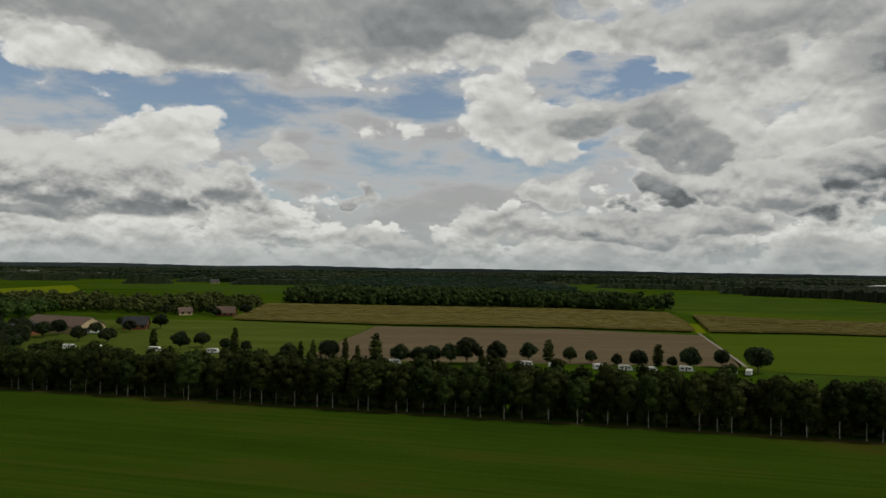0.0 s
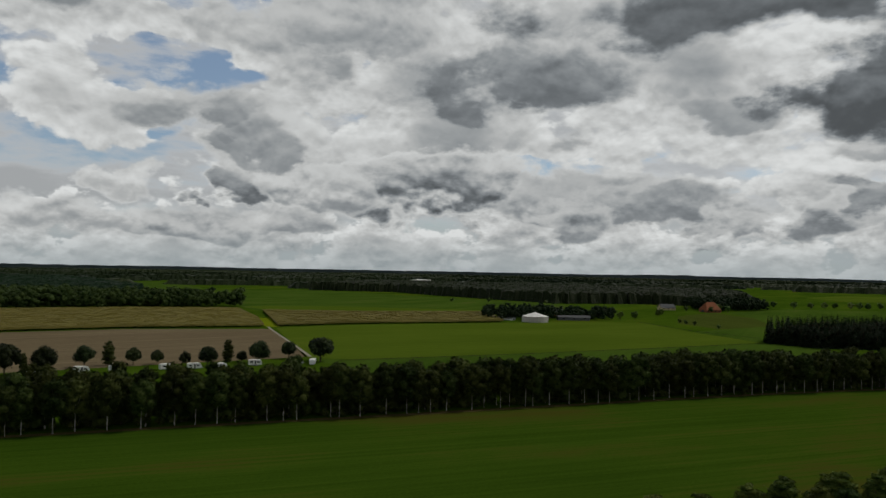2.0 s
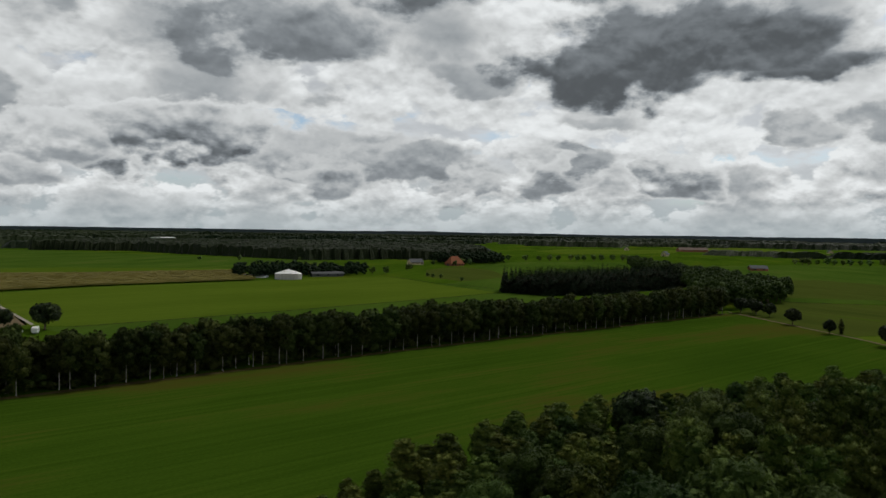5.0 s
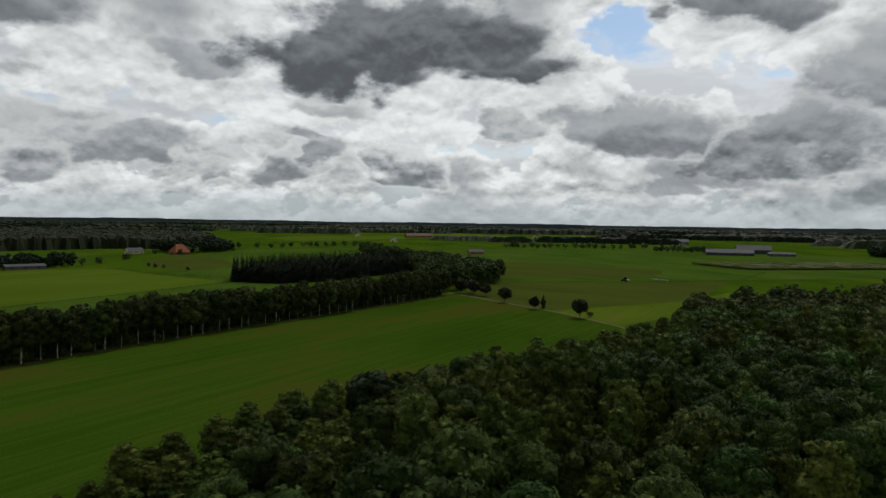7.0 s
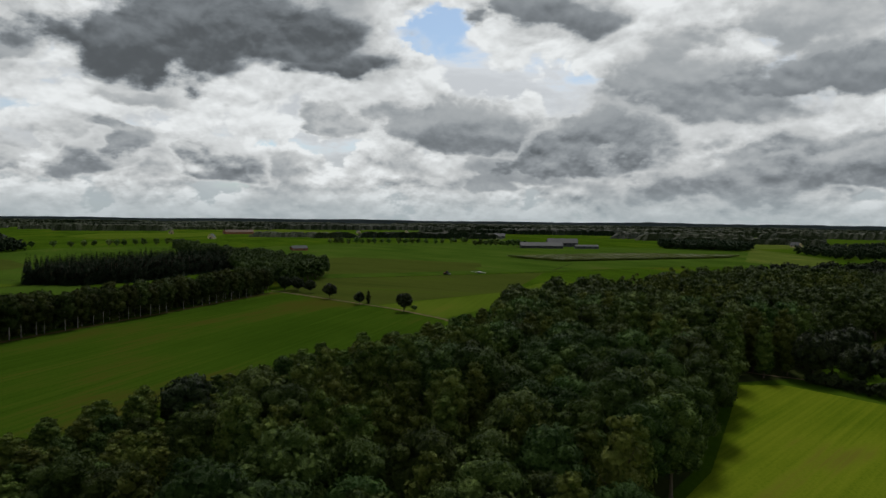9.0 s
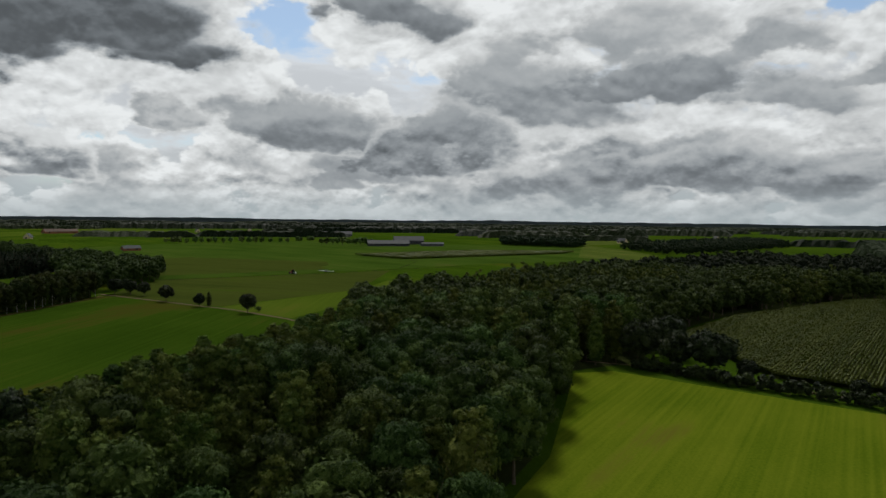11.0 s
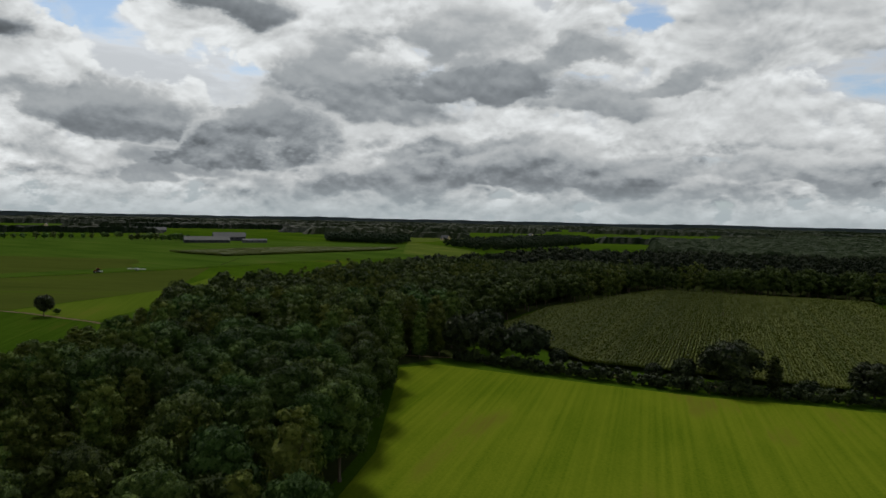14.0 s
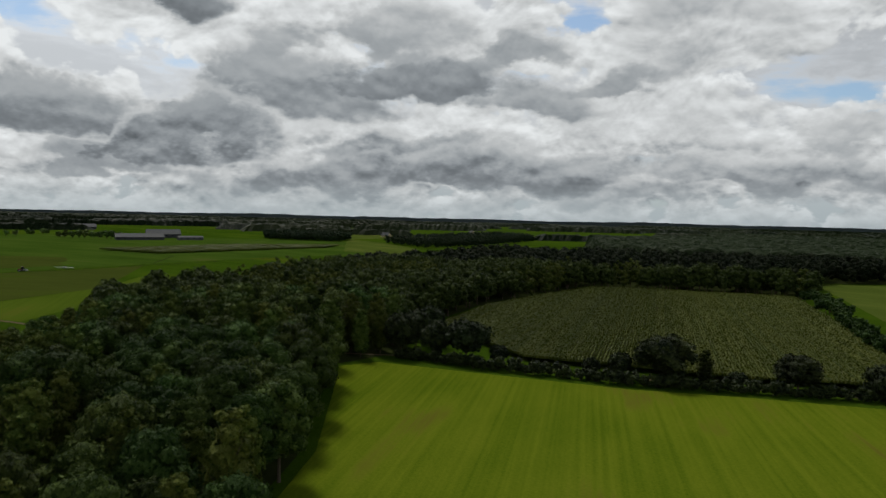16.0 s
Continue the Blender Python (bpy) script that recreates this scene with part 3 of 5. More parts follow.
def dome_lobes(rng, height, width, base, count):
    """Lobes of a spreading oak: a dome of billows of many sizes round a solid heart, ragged below."""
    out = []
    mid, half = base + (height - base) * 0.46, (height - base) * 0.54
    for i in range(count):
        u = (i + 0.5) / count
        zz = 1 - 1.45 * u
        a = i * 2.39996 + rng.uniform(-0.5, 0.5)
        r = width * rng.uniform(0.14, 0.22) * (1.0 if i % 3 else 1.25)
        ring = math.sqrt(max(0.0, 1 - zz * zz)) * rng.uniform(0.78, 1.08)
        out.append((math.cos(a) * ring * (width / 2 - r * 0.6), math.sin(a) * ring * (width / 2 - r * 0.6), mid + zz * rng.uniform(0.88, 1.06) * (half - r * 0.7), r))
    out += [(0, 0, mid + half * 0.25, width * 0.33), (0, 0, mid - half * 0.3, width * 0.30)]
    return out


def tall_lobes(rng, height, width, base, count):
    """Lobes of a slender crown."""
    out = []
    for i in range(count):
        u = (i + 0.5) / count
        z = base + (height - base) * u
        w = width * (0.35 + 0.65 * math.sin(math.pi * min(1, 0.18 + 0.80 * u)))
        a = i * 2.39996 + rng.uniform(-0.5, 0.5)
        r = w * rng.uniform(0.24, 0.36)
        out.append((math.cos(a) * (w / 2 - r) * 0.95, math.sin(a) * (w / 2 - r) * 0.95, min(z, height - r * 0.9), r))
    return out


def needle_crown(rng, height, width, base, tiers, per):
    """A spruce: drooping sprays in tiers that narrow to the tip."""
    vs, ts, k = [], [], 0
    for i in range(tiers):
        u = i / (tiers - 1)
        z, w = base + (height - base) * u, width / 2 * (1 - u) ** 0.8 + 0.15
        for j in range(max(4, int(per * (1 - 0.6 * u)))):
            a = 2 * math.pi * j / per + rng.uniform(-0.4, 0.4) + i
            c, s, h = math.cos(a), math.sin(a), rng.uniform(0.75, 1.15) * w
            b = 0.36 * h + 0.15
            v = np.array([(0, 0, z + 0.5), (c * h * 0.7 - s * b, s * h * 0.7 + c * b, z - 0.15 * h), (c * h, s * h, z - 0.42 * h), (c * h * 0.7 + s * b, s * h * 0.7 - c * b, z - 0.15 * h)])
            vs.append(v), ts.append(np.array([(0, 1, 2), (0, 2, 3)]) + k)
            k += 4
    return np.concatenate(vs), np.concatenate(ts)


def trunk(rng, height, radius, limbs=4, lean=0.25, sides=6):
    """A tapered trunk with a few limbs."""
    vs, ts, k = [], [], 0

    def tube(path, radii):
        nonlocal k
        ring = []
        for (x, y, z), r in zip(path, radii):
            ring.append([(x + r * math.cos(2 * math.pi * s / sides), y + r * math.sin(2 * math.pi * s / sides), z) for s in range(sides)])
        vs.append(np.array(ring).reshape(-1, 3))
        for i in range(len(path) - 1):
            for s in range(sides):
                p, q = k + i * sides + s, k + i * sides + (s + 1) % sides
                ts.append(np.array([(p, q, q + sides), (p, q + sides, p + sides)]))
        k += len(path) * sides

    dx, dy = rng.uniform(-lean, lean, 2)
    spine = [(dx * u * u * 2, dy * u * u * 2, height * u - 0.15) for u in (0, 0.08, 0.35, 0.7, 1.0)]
    tube(spine, [radius * 1.5, radius, radius * 0.85, radius * 0.55, radius * 0.12])
    for i in range(limbs):
        a, u = rng.uniform(0, 6.28), rng.uniform(0.35, 0.75)
        z, l = height * u, height * rng.uniform(0.2, 0.32)
        tube([(dx * u, dy * u, z), (dx * u + math.cos(a) * l * 0.6, dy * u + math.sin(a) * l * 0.6, z + l * 0.55), (dx * u + math.cos(a) * l, dy * u + math.sin(a) * l, z + l * 1.1)], [radius * 0.4, radius * 0.25, radius * 0.06])
    return np.concatenate(vs), np.concatenate(ts)


def tree_kind(name, seed, leaf, bark, shape, height, width, base, lobes, size, cover, girth, core=1, limbs=3):
    """The two meshes of a kind of tree, and its plain arrays."""
    rng = np.random.default_rng(seed)
    if shape == "spruce":
        c = needle_crown(rng, height, width, base, lobes, 9)
    else:
        c = crown(rng, {"round": round_lobes, "dome": dome_lobes, "tall": tall_lobes}[shape](rng, height, width, base, lobes), size, cover, core)
    t = trunk(rng, height * 0.86, girth, limbs)
    return {"crown": mesh_of("crown", *c, [leaf]), "trunk": mesh_of("trunk", *t, [bark]), "arrays": (c, t), "name": name, "height": height}


def plant(kind, x, y, scale, turn, label, group="", wide=1.0):
    """One tree as a thing with a trunk and a crown."""
    ob = thing(kind["name"], label, "tree", Matrix.LocRotScale((x, y, 0), Euler((0, 0, turn)), (scale * wide, scale * wide, scale)), group)
    for p in ("trunk", "crown"):
        child = new(p, kind[p])
        child.parent = ob
    return ob


def woodland(name, kinds, places, scales, label, leaf, bark, seed=0, bare=False):
    """Many trees as one wood: all crowns in one mesh and all trunks in another."""
    rng = np.random.default_rng(seed)
    root = thing(name, label, "woodland", kind="stuff")
    for p, mat in ((0, leaf), (1, bark)):
        if p and bare:
            continue
        vs, ts, k = [], [], 0
        pick = np.random.default_rng(seed).integers(0, len(kinds), len(places))
        turn = np.random.default_rng(seed + 1).uniform(0, 6.28, len(places))
        for (x, y), s, i, a in zip(places, scales, pick, turn):
            v, t = kinds[i]["arrays"][p]
            c, n = math.cos(a), math.sin(a)
            w = np.empty_like(v)
            w[:, 0], w[:, 1], w[:, 2] = (v[:, 0] * c - v[:, 1] * n) * s + x, (v[:, 0] * n + v[:, 1] * c) * s + y, v[:, 2] * s
            vs.append(w), ts.append(t + k)
            k += len(w)
        ob = new(("crowns", "trunks")[p], mesh_of(name, np.concatenate(vs), np.concatenate(ts), [mat]))
        ob.parent = root
        tagged(ob, kind="stuff")
    return root


oaks = [tree_kind("oak_tree", 10 + i, OAK, BARK, "dome", 16.0, 9.6 + 0.5 * (i % 3), 2.5, 18 + i, 0.42, 5.6, 0.28, 2) for i in range(5)]
midoaks = [tree_kind("oak_tree", 20 + i, OAK, BARK, "dome", 16.0, 10.0, 2.5, 17 + i, 0.52, 5.0, 0.28) for i in range(4)]
olives = [tree_kind("ash_tree", 30 + i, ASH, BARK, "tall", 16.5, 6.8, 2.0, 20, 0.48, 5.8, 0.22) for i in range(2)]
birches = [tree_kind("birch_tree", 50 + i, BIRCH, WHITE_BARK, "round", 15.5, 8.2, 4.0, 16, 0.62, 5.2, 0.17) for i in range(4)]
rowoaks = [tree_kind("alder_tree", 60 + i, BIRCH, BARK, "round", 15.0, 9.8, -0.5, 15, 0.95, 4.8, 0.2, limbs=0) for i in range(3)]
parkoaks = [tree_kind("round_tree", 70 + i, DARK_LEAF, BARK, "dome", 9.0, 8.4, 1.5, 20, 0.52, 5.0, 0.24) for i in range(3)]
poplars = [tree_kind("poplar_tree", 80 + i, BIRCH, BARK, "tall", 12.0, 4.6, 0.6, 20, 0.45, 5.0, 0.16) for i in range(2)]
spruces = [tree_kind("spruce_tree", 90 + i, SPRUCE, BARK, "spruce", 16.0, 6.4, 0.2, 15, 0.5, 4.0, 0.2, limbs=0) for i in range(2)]
lesser = [tree_kind("wood_tree", 110 + i, OAK, BARK, "dome", 15.5, 10.2, 1.5, 16, 0.85, 4.2, 0.28, limbs=0) for i in range(4)]
lesser_olive = [tree_kind("wood_tree", 120 + i, ASH, BARK, "tall", 16.0, 7.5, 1.5, 8, 1.1, 4.6, 0.22, limbs=0) for i in range(2)]
distant = [tree_kind("far_tree", 130 + i, FARWOOD, BARK, "round", 15.0, 11.0, 0.3, 6, 1.1, 3.0, 0.3, limbs=0) for i in range(3)]
avenue = [tree_kind("avenue_tree", 75 + i, OAK, BARK, "round", 9.0, 8.0, 1.5, 6, 1.2, 4.0, 0.25, limbs=0) for i in range(3)]
shrubs = [tree_kind("shrub", 140 + i, OAK, BARK, "round", 3.2, 3.8, 0.1, 5, 0.6, 4.0, 0.06, limbs=0) for i in range(2)]

# the oak wood below the camera
FOREST = [(45, 42), (78, 50), (111, 43), (150, 23), (182, 6), (240, -7), (289, -18), (345, -64), (430, -150), (520, -280), (640, -440), (640, -700), (480, -960), (180, -900),
          (240, -640), (322, -486), (252, -376), (336, -306), (342, -281), (286, -175), (241, -121), (198, -98), (190, -73), (158, -60), (122, -44), (103, -32), (76, -22), (40, 0)]
rng = np.random.default_rng(5)
stand = scatter(FOREST[:-7] + [(199, -95), (192, -70), (159, -57), (123, -41), (104, -29), (77, -19), (41, 3)], 8.0, 4, 0.30)
reach = np.hypot(stand[:, 0], stand[:, 1])
order = np.argsort(reach)
stand, reach = stand[order], reach[order]
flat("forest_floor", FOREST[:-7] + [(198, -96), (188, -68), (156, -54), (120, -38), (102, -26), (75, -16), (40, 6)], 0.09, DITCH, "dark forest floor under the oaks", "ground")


def is_olive(x, y):
    return noise.noise((x / 30, y / 30, 1.5)) > 0.22


close = stand[:290]
for nth, (x, y) in enumerate(close):
    lift = 1.0 + 0.20 * noise.noise((x / 14, y / 14, 7.7))
    # the trees on the field side are younger
    if y > np.interp(x, (45, 78, 111, 150, 182, 240), (34, 42, 35, 15, -2, -15)):
        lift *= 0.80
    olive = is_olive(x, y) or rng.random() < 0.15
    kind = olives[rng.integers(2)] if olive else oaks[rng.integers(5)] if nth < 150 else midoaks[rng.integers(4)]
    plant(kind, x, y, lift * rng.uniform(0.82, 1.16), rng.uniform(0, 6.28), "slender olive-green tree among the oaks" if olive else "broad dark green oak in a dense wood", "trees of the oak wood")
fringe = scatter([(50, 58), (62, 74), (72, 77), (90, 74), (122, 71), (138, 64), (150, 53), (168, 51), (198, 36), (240, 12), (280, -4), (240, -8), (182, 5), (150, 22), (111, 42), (78, 49), (52, 44)], 5.0, 16)
for x, y in fringe:
    olive = rng.random() < 0.8
    plant(olives[rng.integers(2)] if olive else midoaks[rng.integers(4)], x, y, rng.uniform(0.30, 0.56), rng.uniform(0, 6.28), "young olive-green tree at the edge of the wood" if olive else "young oak at the edge of the wood", "young trees at the edge", 1.7 if olive else 1.1)
mid = stand[290:][reach[290:] < 480]
olive = np.array([is_olive(x, y) for x, y in mid])
size = rng.uniform(0.74, 1.16, len(mid))
woodland("oak_wood", lesser, mid[~olive], size[~olive], "dense dark green oak wood beyond the meadow", OAK, BARK, 6)
woodland("mixed_wood", lesser_olive, mid[olive], size[olive], "olive-green trees in patches of the oak wood", ASH, BARK, 7)
back = stand[(reach >= 480) & (reach < 720)][::2]
woodland("back_wood", distant, back, rng.uniform(0.9, 1.2, len(back)), "dark woods that close off the maize field", FARWOOD, BARK, 14, bare=True)

# the row of birches along the near field
def along(line, step):
    """Points at even steps along a line."""
    out, left = [], 0.0
    for (x0, y0), (x1, y1) in zip(line, line[1:]):
        length = math.hypot(x1 - x0, y1 - y0)
        d = left
        while d < length:
            out.append((x0 + (x1 - x0) * d / length, y0 + (y1 - y0) * d / length))
            d += step
        left = d - length
    return out


EDGE = [(-250, 260)] + NEAR_EDGE[1:]
for row, (back, step) in enumerate(((2.0, 5.6), (7.0, 6.2), (12.5, 6.6))):
    for x, y in along(EDGE, step):
        x, y = x + rng.normal(0, 1.2), y + back + rng.normal(0, 1.0)
        birch = row == 0 or rng.random() < 0.3
        plant(birches[rng.integers(4)] if birch else rowoaks[rng.integers(3)], x, y, rng.uniform(0.74, 1.0), rng.uniform(0, 6.28), "dark birch with a pale trunk in a long row" if birch else "dense dark alder behind the birches", "trees along the field")
under = along(EDGE, 2.0)
# shrub wall added to hide lit ground behind the row and darken its gaps
woodland("row_thicket", shrubs, [(x + rng.normal(0, 1.5), y + 10 + rng.normal(0, 2)) for x, y in under], rng.uniform(1.1, 2.0, len(under)), "dense dark thicket added inside the birch row for its shade", BIRCH, BARK, 15, bare=True)
woodland("row_undergrowth", shrubs, [(x + rng.normal(0, 1.5), y + 6.5 + rng.normal(0, 1.6)) for x, y in along(EDGE, 2.6)], rng.uniform(0.5, 1.0, 400), "low dark shrubs under the birch row", BIRCH, BARK, 8)

# woods east of the field
spruce_wood = [(412, 262), (415, 228), (444, 207), (560, 187), (625, 214), (510, 250), (432, 275)]
woodland("spruce_wood", spruces, scatter(spruce_wood, 4.2, 9), rng.uniform(0.88, 1.1, 2000), "dense dark spruce plantation with pointed tops", SPRUCE, BARK, 9)
row_head = [(396, 118), (450, 104), (510, 98), (530, 110), (640, 205), (824, 330), (840, 352), (620, 228), (520, 165), (420, 135)]
woodland("corner_wood", lesser, scatter(row_head, 9.0, 10), rng.uniform(0.8, 1.05, 2000), "dark deciduous wood at the end of the birch row", OAK, BARK, 10)
hind_wood = [(-162, 735), (-47, 728), (68, 737), (228, 730), (236, 748), (150, 830), (60, 920), (-180, 900)]
woodland("hind_wood", distant, scatter(hind_wood, 9.0, 11), rng.uniform(0.6, 1.35, 2000), "green mixed wood behind the ripe maize", MIXED, BARK, 11, bare=True)
left_wood = [(-420, 590), (-330, 600), (-225, 566), (-178, 610), (-172, 690), (-240, 740), (-300, 690), (-420, 740)]
woodland("farm_wood", distant, scatter(left_wood, 9.5, 12), rng.uniform(0.4, 1.0, 2000), "trees and hedges round the farm", MIXED, BARK, 12, bare=True)
farm_edge = [(-480, 520), (-300, 520), (-330, 640), (-520, 640)]
woodland("orchard_trees", distant, scatter(farm_edge, 8.0, 13), rng.uniform(0.5, 0.75, 2000), "low trees beside the farm", OAK, BARK, 13, bare=True)
for nm, poly, step, lo, hi, lab in (
    ("copse", [(1129, -300), (1029, -384), (1100, -430), (1260, -330)], 9, 0.8, 1.05, "dark copse in the pasture"),
    ("long_copse", [(972, -433), (809, -425), (897, -564), (1050, -760), (1230, -860), (1300, -840), (1080, -560)], 14, 0.75, 1.0, "long dark copse behind the oak wood"),
    ("farmyard_trees", [(372, 486), (480, 446), (505, 480), (430, 545), (385, 530)], 9, 0.55, 0.85, "dark trees round a farmyard"),
    ("house_trees", [(705, 520), (790, 500), (860, 560), (760, 600)], 9, 0.7, 1.0, "dark trees beside a farmhouse"),
):
    woodland(nm, distant, scatter(poly, step, 21), rng.uniform(lo, hi, 3000), lab, FARWOOD, BARK, 21, bare=True)



def canopy(name, outline, step, height, label, seed):
    """A far wood: an uneven roof of crowns over its outline, down to the ground at its edge."""
    rng = np.random.default_rng(seed)
    p = np.asarray(outline, float)
    xs, ys = np.arange(p[:, 0].min() - step, p[:, 0].max() + 2 * step, step), np.arange(p[:, 1].min() - step, p[:, 1].max() + 2 * step, step)
    gx, gy = np.meshgrid(xs, ys)
    within = inside(outline, gx, gy)
    z = np.where(within, height * rng.uniform(0.72, 1.12, gx.shape), 0.0)
    gx, gy = gx + rng.uniform(-0.35, 0.35, gx.shape) * step, gy + rng.uniform(-0.35, 0.35, gy.shape) * step
    n = len(xs)
    i = (np.arange(len(ys) - 1)[:, None] * n + np.arange(n - 1)[None]).ravel()
    w = within.ravel()
    i = i[w[i] | w[i + 1] | w[i + n] | w[i + n + 1]]
    t = np.concatenate([np.stack([i, i + 1, i + n + 1], 1), np.stack([i, i + n + 1, i + n], 1)])
    ob = new(name, mesh_of(name, np.stack([gx, gy, z], -1).reshape(-1, 3), t, [FARWOOD]))
    return tagged(ob, label, "woodland", kind="stuff")


canopy("dark_wood", [(520, 1245), (640, 1132), (630, 1000), (645, 712), (768, 672), (810, 580), (960, 640), (1180, 820), (1150, 1250), (800, 1550)], 5.5, 15, "wide dark wood beyond the pastures", 51)
canopy("northern_wood", [(-170, 905), (60, 915), (150, 850), (190, 1000), (165, 1700), (-120, 1750), (-200, 1300)], 5.5, 16, "deep dark wood behind the mixed trees", 52)
canopy("southern_wood", [(645, -560), (520, -560), (300, -690), (180, -900), (100, -1500), (500, -1850), (1000, -1650), (1360, -1560), (985, -1130), (980, -960), (900, -760)], 5.5, 15, "deep dark woods beyond the maize field", 53)

# belts of woods out to the horizon
far = np.random.default_rng(77)
FAR_FIELDS = [
    ("yellow_field", [(-640, 1010), (-640, 1240), (-386, 800), (-425, 675)], YELLOW, "yellow-green field beyond the farm"),
    ("far_field", [(-689, 1281), (-514, 1442), (-309, 1437), (-219, 983), (-380, 1067)], PASTURE, "distant green field between woods"),
    ("far_field", [(181, 1740), (397, 1818), (350, 1300), (262, 1231)], PASTURE, "distant green field between woods"),
    ("far_field", [(1232, 620), (1350, 780), (1600, 840), (1860, 650), (1560, 540)], BRIGHT, "distant bright green field between woods"),
    ("far_field", [(1119, -426), (1398, -477), (1480, -925), (1380, -960), (1300, -700)], DRY_PASTURE, "distant bright green field behind the copse"),
    ("far_field", [(690, -320), (768, -292), (1029, -395), (1130, -440), (990, -440), (800, -405)], DRY_PASTURE, "bright green pasture beside the oak wood"),
    ("far_field", [(1030, -975), (1044, -1120), (1440, -1530), (1405, -1320)], YELLOW, "bright yellow-green field between dark woods"),
    ("far_field", [(1750, 500), (2300, 900), (2500, 700), (2000, 300)], BRIGHT, "distant bright green field between woods"),
    ("far_field", [(1900, 250), (2600, 280), (2700, -50), (1950, -40)], PASTURE, "distant green field between woods"),
    ("far_field", [(-360, 3000), (-180, 3100), (-170, 3500), (-380, 3400)], YELLOW, "distant pale field between woods"),
]
for nm, poly, mat, lab in FAR_FIELDS:
    flat(nm, poly, 0.12, mat, lab)
vs, ts, k = [], [], 0
for _ in range(420):
    az, d = math.radians(far.uniform(-42, 166)), 1300 + 3200 * far.random() ** 0.7
    if (math.radians(52) < az < math.radians(106) and d < 1420) or any(inside(f[1], np.array([d * math.sin(az)]), np.array([d * math.cos(az)]))[0] for f in FAR_FIELDS):
        continue
    n, rows = int(far.uniform(0.05, 0.24) * d / 7), 5
    deep, tall = far.uniform(18, 70), far.uniform(9, 17)
    u, w = np.meshgrid(np.linspace(-0.5, 0.5, n), np.linspace(-0.5, 0.5, rows))
    a, r = az + u * n * 7 / d + far.uniform(-2, 2, u.shape) / d, d + w * deep + far.uniform(-4, 4, u.shape)
    z = tall * far.uniform(0.72, 1.12, u.shape) * np.minimum(1, (0.5 - np.abs(u)) * n / 3 + 0.2)
    z[0], z[-1] = 0, 0
    vs.append(np.stack([r * np.sin(a), r * np.cos(a), z], -1).reshape(-1, 3))
    i = (np.arange(rows - 1)[:, None] * n + np.arange(n - 1)[None]).ravel()
    ts.append(np.concatenate([np.stack([i, i + n, i + n + 1], 1), np.stack([i, i + n + 1, i + 1], 1)]) + k)
    k += n * rows
distant_woods = new("distant_woods", mesh_of("distant_woods", np.concatenate(vs), np.concatenate(ts), [FARWOOD]))
tagged(distant_woods, "belts of dark distant woods across flat farmland", "woodland", kind="stuff")

# the rim of the land
bm = bmesh.new()
n = 720
low, top = [], []
for k in range(n + 1):
    a = math.radians(-60 + 250 * k / n)
    h = 30 + 7 * noise.noise((k / 22, 0, 4)) + 3 * noise.noise((k / 3, 0, 9))
    low.append(bm.verts.new((4800 * math.sin(a), 4800 * math.cos(a), -1)))
    top.append(bm.verts.new((4800 * math.sin(a), 4800 * math.cos(a), h)))
for k in range(n):
    bm.faces.new((low[k], low[k + 1], top[k + 1], top[k]))
# distance haze is painted into the base colour as blue-grey
HORIZON = surface("painted_haze_woods", (0.040, 0.054, 0.062), (0.075, 0.094, 0.102), 0.01, by_world=True)
tagged(part("backdrop", bm, HORIZON, None), "woods along the horizon, painted blue-grey for haze", "backdrop", kind="structure")


